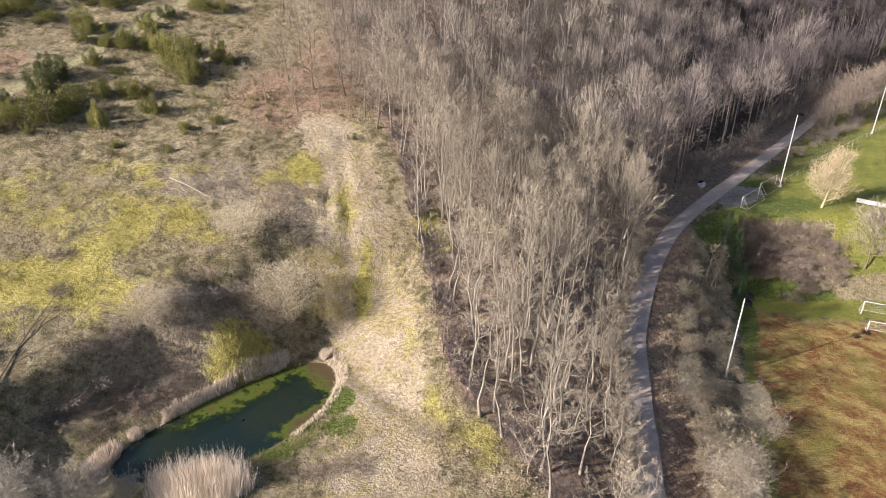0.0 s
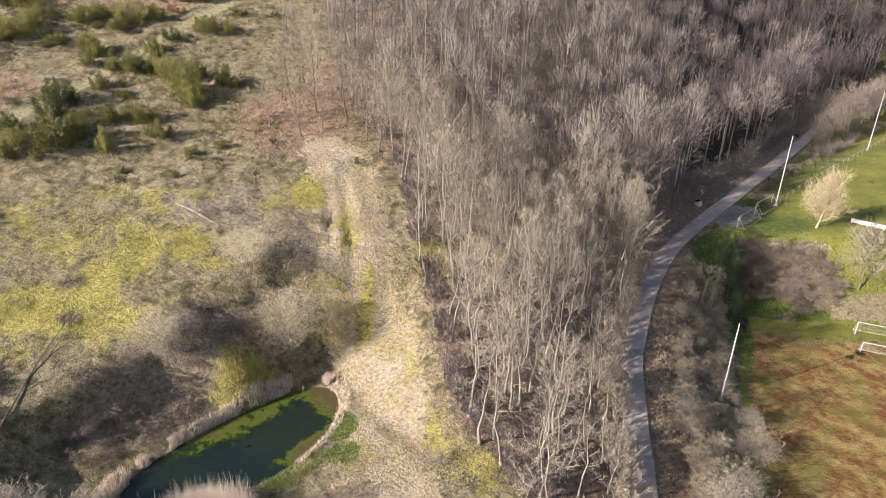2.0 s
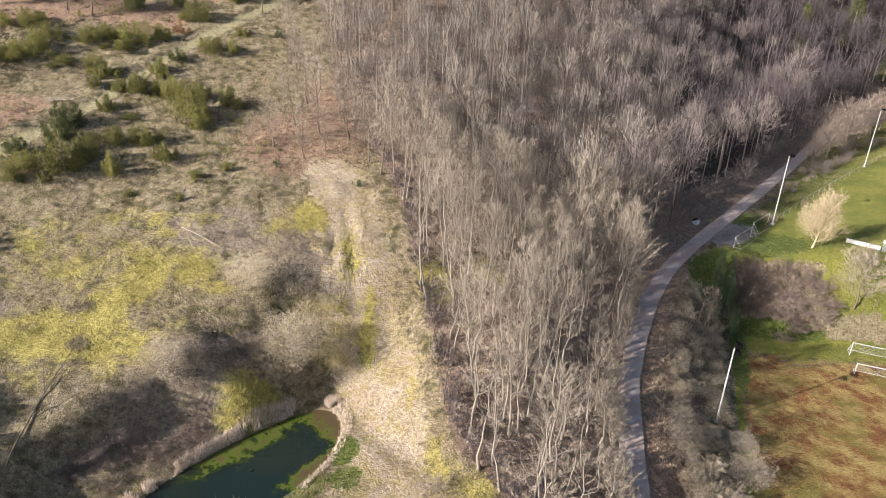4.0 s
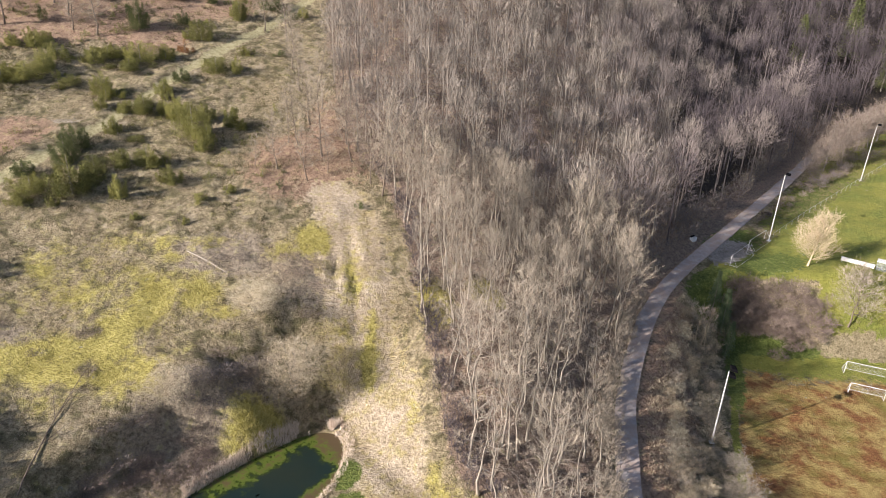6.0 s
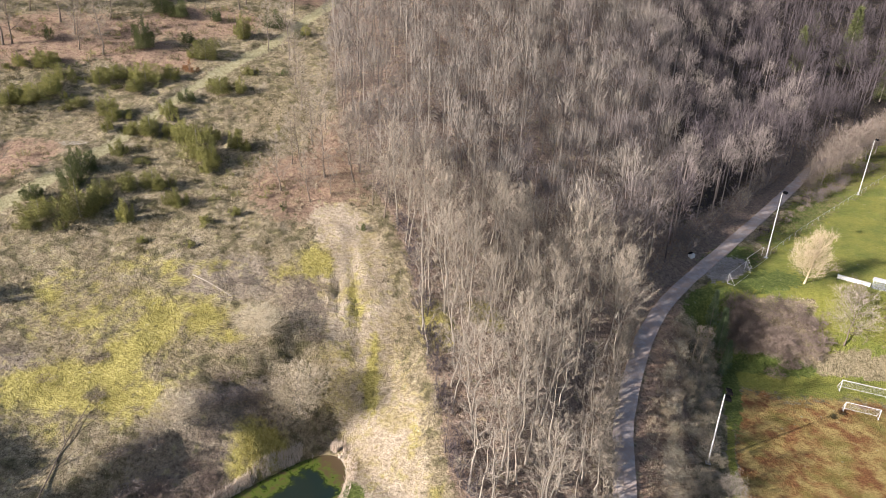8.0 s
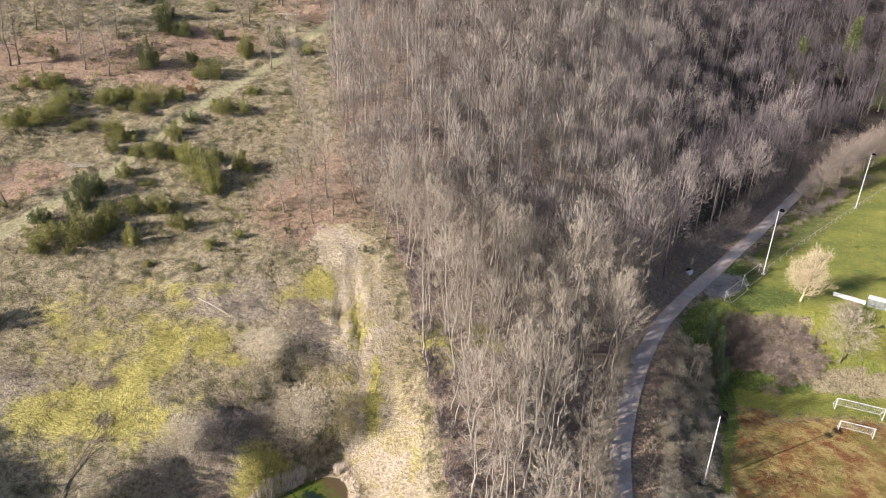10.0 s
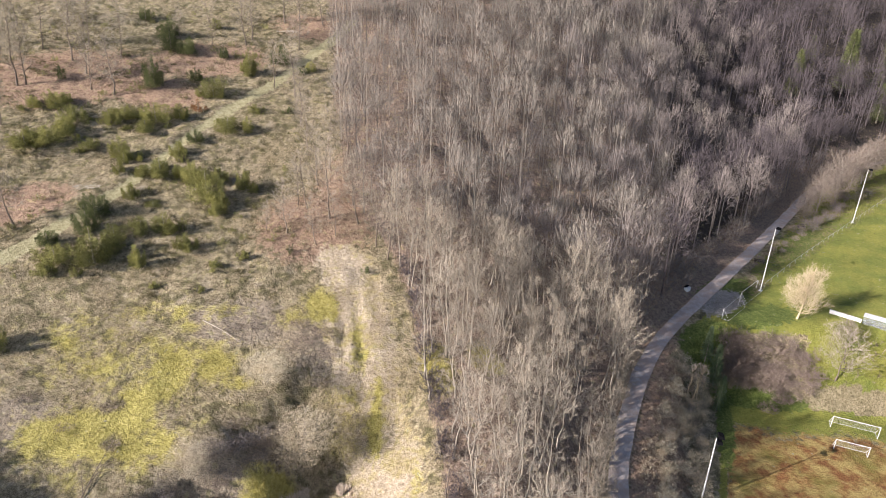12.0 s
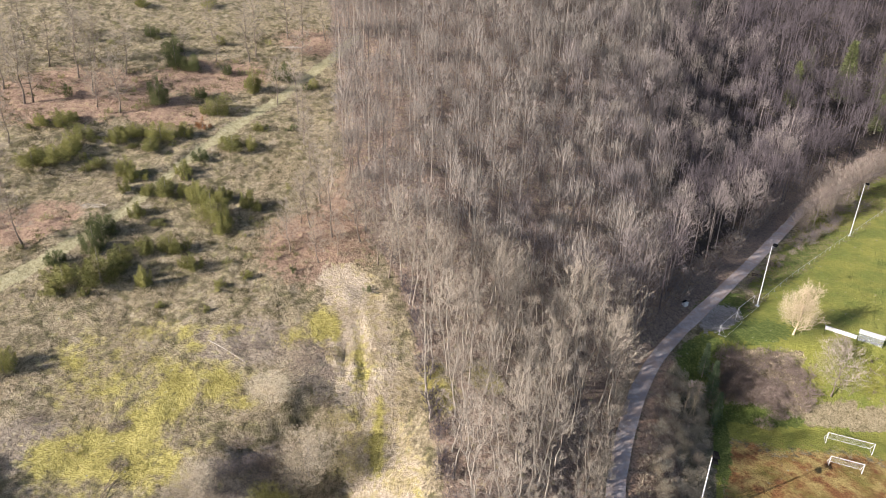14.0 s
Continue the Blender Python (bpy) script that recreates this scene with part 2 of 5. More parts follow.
def ground_zones(x, y):
    """What grows or lies where, and the valley wood's painted shade, each from 0 to 1."""
    d, _ = road_at(x, y)
    q, u, v = pond_at(x, y)
    ragged = fractal(x, y, 7.0)
    wood = sstep(-1.5, 2.0, x - wood_edge(y) + 3 * (ragged - 0.5)) * (d < -1.9) * (y > 25)
    wood = wood * (1 - np.clip(1.4 * np.maximum(spot(x, y, -1.6, 80, 2.6, 4.5, 12), spot(x, y, 5.6, 83.5, 3.2, 3)), 0, 1))
    # mask of the shade painted on the valley wood's floor
    valley_shade = sstep(-6, 14, x - 40 - 0.25 * (y - 110) + 8 * (ragged - 0.5)) * sstep(7.5, 12.0, -d) * (y > 104)
    path = 1 - sstep(2.5, 7.5, line_distance(x, y, FOOTPATH) + 3.0 * (ragged - 0.5))
    wx, wy = x + 9 * (fractal(x + 70, y, 9.0, 3) - 0.5), y + 9 * (fractal(x, y + 70, 8.0, 3) - 0.5)
    moss = np.maximum.reduce([1.1 * spot(wx, wy, -42.0, 65.5, 8.5, 7.0, 5), 0.75 * spot(wx, wy, -50, 62.5, 8, 6), spot(x, y, -33.5, 75.3, 3.2, 2.0, 20), spot(x, y, -31.5, 73.0, 3, 1.8), spot(x, y, -21.6, 87.5, 3.2, 3.4) * 1.3, spot(x, y, -25, 85, 3.0, 1.8, 20), spot(wx, wy, -15.7, 80.8, 1.6, 5.5, 4) * 0.85, spot(x, y, -24.2, 62.6, 4.0, 2.2, 40) * 1.5, spot(x, y, -1.6, 80, 2.6, 4.5, 12), spot(x, y, 5.6, 83.5, 3.2, 3), spot(wx, wy, -11.4, 73.8, 1.6, 5.0, 4) * 0.75, 0.3 * spot(wx, wy, 4.6, 49.0, 3.4, 5.0, 35), 0.42 * spot(wx, wy, 0.6, 56.5, 1.6, 5.0, 20), 0.6 * spot(wx, wy, -5.0, 65.5, 2.0, 3.5), 0.5 * spot(wx, wy, -8.5, 60, 1.2, 3.0), 0.55 * spot(wx, wy, -42, 73, 11, 5.0, 8), 0.4 * spot(wx, wy, -52, 74, 9, 5), 0.4 * spot(wx, wy, -42, 83, 9, 3.0, 10)])
    moss = moss * (0.42 + 1.05 * sstep(0.44, 0.66, fractal(x + 40, y, 4.5, 3)))
    moss = moss * (1 - 0.9 * np.maximum.reduce([spot(x, y, -45.5, 67.4, 2.6, 1.8, 20), spot(x, y, -37.4, 66.6, 1.3, 2.2, 20), spot(x, y, -43.6, 62.6, 2.4, 1.4)]))
    thatch = np.maximum.reduce([spot(x, y, -33, 82.5, 9, 4.5, 10), spot(x, y, -20, 82, 6, 6), spot(x, y, -55, 63, 6, 4), 0.8 * spot(x, y, -29, 62, 12, 4.5, 40)])
    litter = np.maximum.reduce([spot(x, y, -25, 104, 11, 9, 30), spot(x, y, -21, 116, 7, 10), spot(x, y, -86, 136, 20, 11, 20), spot(x, y, -76, 99, 9, 5, 30), 0.8 * spot(x, y, -60, 150, 16, 8, 20), spot(x, y, -38, 172, 12, 7), spot(x, y, -66, 135, 10, 6), 1.0 * spot(x, y, 32, 72, 5, 40, -18), 1.0 * ((d < -1.6) & (d > -7.5) & (y > 85))])
    track = 1 - sstep(0.7, 1.7, line_distance(x, y, TRACK) + 1.4 * (ragged - 0.5))
    bank = sstep(0, 1, (y - 98.5 + 0.10 * (x - 60)) / 11.5)
    inside = x - (17.2 + 0.345 * y) + 1.0 * (ragged - 0.5)
    lower = sstep(-0.3, 0.4, inside) * (bank < 0.02) * (d > 3) * (y > 20)
    clay = lower * sstep(0.9, 1.8, inside) * (1 - sstep(87, 96, y + 7 * (fractal(x, y, 9) - 0.5) + 0.1 * (x - 60)))
    upper = (bank > 0.9) * sstep(2.6, 4.0, d + 1.5 * (ragged - 0.5))
    beside = (x - 69.4) * 0.672 - (y - 125.2) * 0.740
    upper = upper * np.where(y > 118, sstep(-0.6, 0.6, beside + 1.0 * (ragged - 0.5)), 1.0)
    lawn = np.maximum(lower * (1 - clay), upper)
    lawn = np.maximum(lawn, 0.75 * (bank > 0.3) * sstep(66, 72, x + 5 * (ragged - 0.5)) * (d > 3))
    # fresh green grass; by the pitches it also paints in the wood's shade
    fresh = np.maximum.reduce([spot(x, y, 50, 107, 6, 4, 40), spot(x, y, 60, 100.0, 9, 2.0, -6), spot(x, y, 50.5, 92, 1.5, 12, -19), spot(x, y, 60, 122, 9, 5, 45), 0.7 * spot(x, y, 63, 113, 10, 5, 10), spot(x, y, -11, 57.5, 1.6, 3, 0), spot(x, y, -15, 50.5, 3.5, 2, 40), spot(x, y, -10.5, 53, 1.8, 1.8), 0.42 * spot(x, y, 90, 150, 32, 6, 47)])
    gravel = spot(x, y, 57.5, 118.5, 6.5, 3.6, 45)
    east = (d > 3) & (x > 20)
    return {"valley_shade": valley_shade, "wood": wood, "path": np.clip(1.25 * path, 0, 1) * (1 - wood) * (1 - 0.6 * np.clip(moss, 0, 1)), "moss": np.clip(moss * 1.5, 0, 1), "thatch": np.clip(thatch * 1.5, 0, 1), "litter": np.clip(litter * 1.5, 0, 1), "track": track, "lawn": lawn, "clay": clay, "slope": east * (bank > 0.02) * (bank < 0.93), "fresh": np.clip(fresh * 1.6, 0, 1), "gravel": np.clip(gravel * 1.6, 0, 1)}


def ground_material():
    m, t, b = material("ground", 0.95)
    def zone(name):
        n = t.nodes.new("ShaderNodeAttribute")
        n.attribute_name = name
        return n.outputs["Fac"]
    fine, clump, middle, broad = grain(t, 6.0, 4.0, 0.7), grain(t, 2.2, 4.0, 0.65), grain(t, 0.9, 5.0, 0.65), grain(t, 0.16, 4.0)
    def ragged(name, low=0.35, high=0.65):
        v = maths(t, "ADD", zone(name), maths(t, "MULTIPLY_ADD", middle, 2.4, -1.2))
        n = node(t, "ShaderNodeMapRange", From_Min=low, From_Max=high)
        t.links.new(v, n.inputs["Value"])
        return n.outputs["Result"]
    raw = maths(t, "MULTIPLY_ADD", fine, 0.35, maths(t, "MULTIPLY_ADD", clump, 0.4, maths(t, "MULTIPLY", middle, 0.25)))
    tone = maths(t, "MULTIPLY_ADD", raw, 1.7, -0.35)
    rough_grass = mix(t, broad, ramp(t, tone, (0.3, (0.10, 0.077, 0.048)), (0.5, (0.345, 0.278, 0.18)), (0.7, (0.68, 0.575, 0.42))), ramp(t, tone, (0.3, (0.075, 0.065, 0.033)), (0.5, (0.27, 0.23, 0.13)), (0.7, (0.55, 0.475, 0.31))))
    dark_spots = ramp(t, grain(t, 0.55, 3.0, 0.6), (0.49, 0.0), (0.60, 0.85))
    pale_spots = ramp(t, grain(t, 0.36, 5.0, 0.7), (0.55, 0.0), (0.66, 0.6))
    c = mix(t, dark_spots, mix(t, pale_spots, rough_grass, ramp(t, tone, (0.3, (0.29, 0.24, 0.17)), (0.7, (0.68, 0.58, 0.44)))), ramp(t, tone, (0.3, (0.045, 0.04, 0.02)), (0.7, (0.21, 0.19, 0.09))))
    c = mix(t, ragged("thatch"), c, ramp(t, tone, (0.3, (0.125, 0.10, 0.076)), (0.5, (0.32, 0.265, 0.195)), (0.72, (0.54, 0.46, 0.35))))
    moss = ramp(t, tone, (0.25, (0.15, 0.135, 0.045)), (0.5, (0.43, 0.375, 0.105)), (0.75, (0.71, 0.62, 0.26)))
    c = mix(t, ragged("litter"), c, ramp(t, tone, (0.3, (0.14, 0.09, 0.06)), (0.5, (0.36, 0.245, 0.17)), (0.72, (0.55, 0.40, 0.29))))
    c = mix(t, ragged("wood"), c, ramp(t, tone, (0.3, (0.10, 0.073, 0.056)), (0.5, (0.29, 0.212, 0.16)), (0.72, (0.48, 0.37, 0.285))))
    # shade under the valley wood, put into the floor's colour as near-black
    c = mix(t, ragged("valley_shade"), c, ramp(t, tone, (0.3, (0.025, 0.02, 0.017)), (0.5, (0.06, 0.047, 0.04)), (0.72, (0.13, 0.10, 0.085))))
    patchy = maths(t, "MULTIPLY_ADD", broad, 0.5, maths(t, "MULTIPLY", middle, 0.5))
    straw = mix(t, ramp(t, patchy, (0.46, 0.0), (0.57, 0.75)), ramp(t, tone, (0.3, (0.29, 0.225, 0.155)), (0.5, (0.54, 0.45, 0.33)), (0.72, (0.80, 0.70, 0.56))), ramp(t, tone, (0.3, (0.15, 0.12, 0.04)), (0.5, (0.34, 0.275, 0.11)), (0.72, (0.52, 0.44, 0.23))))
    c = mix(t, ragged("path"), c, straw)
    c = mix(t, ragged("moss", 0.15, 0.85), c, moss)
    c = mix(t, ragged("track"), c, ramp(t, tone, (0.3, (0.22, 0.20, 0.10)), (0.5, (0.41, 0.375, 0.215)), (0.72, (0.58, 0.53, 0.36))))
    c = mix(t, ragged("slope"), c, ramp(t, tone, (0.3, (0.12, 0.10, 0.05)), (0.5, (0.30, 0.25, 0.15)), (0.72, (0.48, 0.40, 0.27))))
    c = mix(t, ragged("lawn"), c, mix(t, ramp(t, broad, (0.35, 0.0), (0.65, 1.0)), ramp(t, tone, (0.25, (0.10, 0.13, 0.022)), (0.75, (0.25, 0.275, 0.06))), ramp(t, tone, (0.25, (0.19, 0.195, 0.03)), (0.75, (0.38, 0.365, 0.09)))))
    streak = maths(t, "MULTIPLY_ADD", grain(t, 0.33, 3.0, 0.6), 0.7, maths(t, "MULTIPLY", middle, 0.3))
    earth = mix(t, ramp(t, streak, (0.42, 0.0), (0.58, 1.0)), ramp(t, tone, (0.25, (0.11, 0.045, 0.016)), (0.75, (0.36, 0.17, 0.065))), ramp(t, tone, (0.25, (0.24, 0.17, 0.05)), (0.75, (0.58, 0.44, 0.17))))
    c = mix(t, ragged("clay"), c, mix(t, ramp(t, broad, (0.5, 0.0), (0.68, 0.8)), earth, (0.19, 0.18, 0.04)))
    # dark green: fresh grass by the pond, painted shade on parts of the lawns
    c = mix(t, ragged("fresh"), c, ramp(t, tone, (0.3, (0.045, 0.065, 0.012)), (0.5, (0.11, 0.145, 0.03)), (0.72, (0.23, 0.26, 0.075))))
    c = mix(t, ragged("gravel"), c, ramp(t, tone, (0.3, (0.20, 0.18, 0.165)), (0.5, (0.33, 0.31, 0.29)), (0.72, (0.50, 0.46, 0.42))))
    t.links.new(c, b.inputs["Base Color"])
    relief(t, b, maths(t, "MULTIPLY_ADD", clump, 1.5, fine), 1.0, 0.45)
    return m


# ---- mesh helpers ----
def mesh(name, verts, tris, mat, smooth=False):
    me = bpy.data.meshes.new(name)
    verts, tris = np.asarray(verts, np.float32), np.asarray(tris, np.int32)
    n, k = len(tris), tris.shape[1]
    me.vertices.add(len(verts))
    me.vertices.foreach_set("co", verts.ravel())
    me.loops.add(n * k)
    me.loops.foreach_set("vertex_index", tris.ravel())
    me.polygons.add(n)
    me.polygons.foreach_set("loop_start", np.arange(0, n * k, k, dtype=np.int32))
    me.polygons.foreach_set("use_smooth", np.full(n, smooth))
    me.update(calc_edges=True)
    me.materials.append(mat)
    return me


class Heap:
    """Collects triangles."""
    def __init__(self):
        self.v, self.f, self.n = [], [], 0

    def add(self, verts, tris):
        self.v.append(np.asarray(verts, float))
        self.f.append(np.asarray(tris, int) + self.n)
        self.n += len(verts)

    def arrays(self):
        return np.concatenate(self.v), np.concatenate(self.f)

    def mesh(self, name, mat, smooth=False):
        return mesh(name, *self.arrays(), mat, smooth)

    def tube(self, points, radii, k=5):
        p, r = np.asarray(points, float), np.asarray(radii, float)
        t = np.gradient(p, axis=0)
        t /= np.linalg.norm(t, axis=1)[:, None] + 1e-9
        a = np.cross(t, (0.31, 0.17, 0.93) if abs(t[0, 2]) < 0.8 else (1.0, 0.2, 0.0))
        a /= np.linalg.norm(a, axis=1)[:, None] + 1e-9
        b = np.cross(t, a)
        w = np.arange(k) * 2 * math.pi / k
        ring = a[:, None] * np.cos(w)[None, :, None] + b[:, None] * np.sin(w)[None, :, None]
        v = (p[:, None] + ring * r[:, None, None]).reshape(-1, 3)
        i, j = np.meshgrid(np.arange(len(p) - 1), np.arange(k), indexing="ij")
        q0, q1 = i * k + j, i * k + (j + 1) % k
        f = np.concatenate([np.stack([q0, q1, q1 + k], -1).reshape(-1, 3), np.stack([q0, q1 + k, q0 + k], -1).reshape(-1, 3)])
        self.add(v, f)

    def spikes(self, start, way, width, rnd):
        """Thin twigs or blades, one long triangle each, from their starts along their ways."""
        n = len(start)
        side = np.cross(way, rnd.normal(size=(n, 3)))
        side /= np.linalg.norm(side, axis=1)[:, None] + 1e-9
        w = np.broadcast_to(np.asarray(width), (n,))[:, None]
        v = np.stack([start - side * w / 2, start + side * w / 2, start + way], 1).reshape(-1, 3)
        self.add(v, np.arange(3 * n).reshape(-1, 3))

    def box(self, lo, hi):
        (a, b, c), (d, e, f) = lo, hi
        v = [(x, y, z) for x in (a, d) for y in (b, e) for z in (c, f)]
        self.add(v, [(0, 1, 3), (0, 3, 2), (4, 6, 7), (4, 7, 5), (0, 4, 5), (0, 5, 1), (2, 3, 7), (2, 7, 6), (0, 2, 6), (0, 6, 4), (1, 5, 7), (1, 7, 3)])


def part(name, data, parent, label=""):
    ob = new(name, data)
    ob.parent = parent
    return tagged(ob, label) if label else ob


def unit(v):
    return v / (np.linalg.norm(v, axis=-1, keepdims=True) + 1e-9)


def level(x, y):
    return float(height(x, y)[0])


# ---- ground ----
def spread(fine_from, fine_to, step, far_from, far_to):
    out, x, s = list(np.arange(fine_from, fine_to, step)), fine_to, step
    while x < far_to:
        out.append(x)
        s *= 1.12
        x += s
    low, x, s = [], fine_from, step
    while x > far_from:
        s *= 1.12
        x -= s
        low.append(x)
    return np.array(low[::-1] + out)


def build_ground():
    xs, ys = spread(-105, 130, 0.75, -2500, 2500), spread(28, 185, 0.75, -2500, 2500)
    gx, gy = np.meshgrid(xs, ys, indexing="ij")
    x, y = gx.ravel(), gy.ravel()
    d, _ = road_at(x, y)
    z = height(x, y)
    q, _, _ = pond_at(x, y)
    zones = ground_zones(x, y)
    calm = np.clip((np.abs(d) - 2.8) / 3, 0, 1) * np.clip((q - 1.02) * 3, 0, 1) * (1 - 0.93 * np.clip(zones["lawn"] + zones["clay"], 0, 1)) * (1 - 0.75 * zones["track"])
    z = z + calm * ((fractal(x, y, 2.6, 3) - 0.5) * 1.0 + (fractal(x + 90, y, 12, 3) - 0.5) * 1.1)
    for groove, deep in (([(-16.6, 91.5), (-15.2, 87), (-13.6, 80.5), (-12.6, 76)], 0.8), ([(-18.2, 90), (-17.2, 85), (-16.4, 80)], 0.6)):
        z = z - deep * np.exp(-(line_distance(x, y, groove) / 0.75) ** 2)
    uphill = line_side(x, y, TRACK)
    z = z + 0.5 * sstep(1.1, 1.9, uphill) * (1 - sstep(2.0, 7.0, uphill)) * (0.4 + fractal(x, y, 6, 2)) * (y > 96) * (y < 165)
    n, k = len(xs), len(ys)
    i, j = np.meshgrid(np.arange(n - 1), np.arange(k - 1), indexing="ij")
    a = (i * k + j).ravel()
    me = mesh("ground", np.stack([x, y, z], 1), np.stack([a, a + k, a + k + 1, a + 1], 1), ground_material(), True)
    for name, value in zones.items():
        me.attributes.new(name, "FLOAT", "POINT").data.foreach_set("value", np.asarray(value, np.float32))
    return tagged(new("ground", me), "rough hillside with dry grass, moss, leaf litter and playing fields", "ground", kind="structure")


ground = build_ground()


def asphalt():
    m, t, b = material("asphalt", 0.85)
    n, f = grain(t, 0.8, 5.0), grain(t, 9.0, 3.0)
    c = ramp(t, n, (0.3, (0.33, 0.28, 0.255)), (0.55, (0.49, 0.425, 0.39)), (0.75, (0.62, 0.54, 0.49)))
    c = mix(t, 0.35, c, ramp(t, f, (0.35, (0.12, 0.12, 0.12)), (0.7, (0.44, 0.42, 0.41))))
    leaves = ramp(t, grain(t, 0.45, 6.0, 0.7), (0.42, 0.0), (0.58, 0.85))
    t.links.new(mix(t, leaves, c, (0.37, 0.285, 0.235)), b.inputs["Base Color"])
    relief(t, b, f, 0.3, 0.02)
    return m


def strip(name, line, left, right, lift, mat):
    """A band along a line of x, y, z points, from left to right of it, with a skirt down both sides."""
    p = np.asarray(line)
    t = np.gradient(p[:, :2], axis=0)
    t /= np.linalg.norm(t, axis=1)[:, None]
    side = np.stack([t[:, 1], -t[:, 0]], 1)
    rows = []
    for k, (o, up) in enumerate(((left, -0.3), (left, lift), ((left + right) / 2, lift + 0.05), (right, lift), (right, -0.6))):
        wob = (fractal(p[:, 0] + 9 * k, p[:, 1], 5) - 0.5) * 0.5
        rows.append(np.column_stack([p[:, :2] + side * (o + wob * (o != 0))[:, None], p[:, 2] + up]))
    v = np.stack(rows, 1).reshape(-1, 3)
    i, j = np.meshgrid(np.arange(len(p) - 1), np.arange(4), indexing="ij")
    a = (i * 5 + j).ravel()
    return new(name, mesh(name, v, np.stack([a, a + 1, a + 6, a + 5], 1), mat, False))


road = tagged(strip("road", CENTRE, -1.5, 1.45, 0.10, asphalt()), "narrow worn grey asphalt lane along the wood", "road", kind="structure")


def water_material():
    m, t, b = material("pond_water", 0.04)
    weed = t.nodes.new("ShaderNodeAttribute")
    weed.attribute_name = "weed"
    n = maths(t, "MULTIPLY_ADD", grain(t, 0.8, 6.0, 0.72), 1.7, maths(t, "ADD", weed.outputs["Fac"], -0.85))
    c = ramp(t, n, (0.30, (0.010, 0.020, 0.016)), (0.46, (0.028, 0.042, 0.010)), (0.60, (0.075, 0.11, 0.012)), (0.74, (0.085, 0.075, 0.026)), (0.86, (0.085, 0.058, 0.03)))
    t.links.new(c, b.inputs["Base Color"])
    t.links.new(ramp(t, n, (0.40, 0.04), (0.62, 0.5)), b.inputs["Roughness"])
    b.inputs["Specular IOR Level"].default_value = 0.35
    relief(t, b, grain(t, 3.0, 2.0), 0.06, 0.05)
    return m


def build_pond():
    cx, cy, a, b, turn = POND
    w, r = np.meshgrid(np.arange(72) * 2 * math.pi / 72, np.linspace(0.02, 1.06, 12), indexing="ij")
    u, v = (a * r * np.cos(w)).ravel(), (b * r * np.sin(w)).ravel()
    weed = np.maximum.reduce([0.60 * sstep(0.05, 0.6, v / b) * sstep(-0.75, -0.1, u / a), 0.85 * sstep(0.55, 0.85, u / a), 0.85 * sstep(0.45, 0.85, -v / b) * sstep(-0.2, 0.3, u / a), 0.3 * sstep(0.2, 0.8, v / b)])
    v = v + BEND * u * u
    x, y = cx + u * math.cos(turn) - v * math.sin(turn), cy + u * math.sin(turn) + v * math.cos(turn)
    i, j = np.meshgrid(np.arange(72), np.arange(11), indexing="ij")
    i, j = i.ravel(), j.ravel()
    k = (i + 1) % 72
    me = mesh("water", np.column_stack([x, y, np.full(len(x), WATER)]), np.stack([i * 12 + j, i * 12 + j + 1, k * 12 + j + 1, k * 12 + j], 1), water_material())
    me.attributes.new("weed", "FLOAT", "POINT").data.foreach_set("value", weed.astype(np.float32))
    return tagged(new("water", me), "still dark pond with green weed along one side", "pond", kind="structure")


water = build_pond()

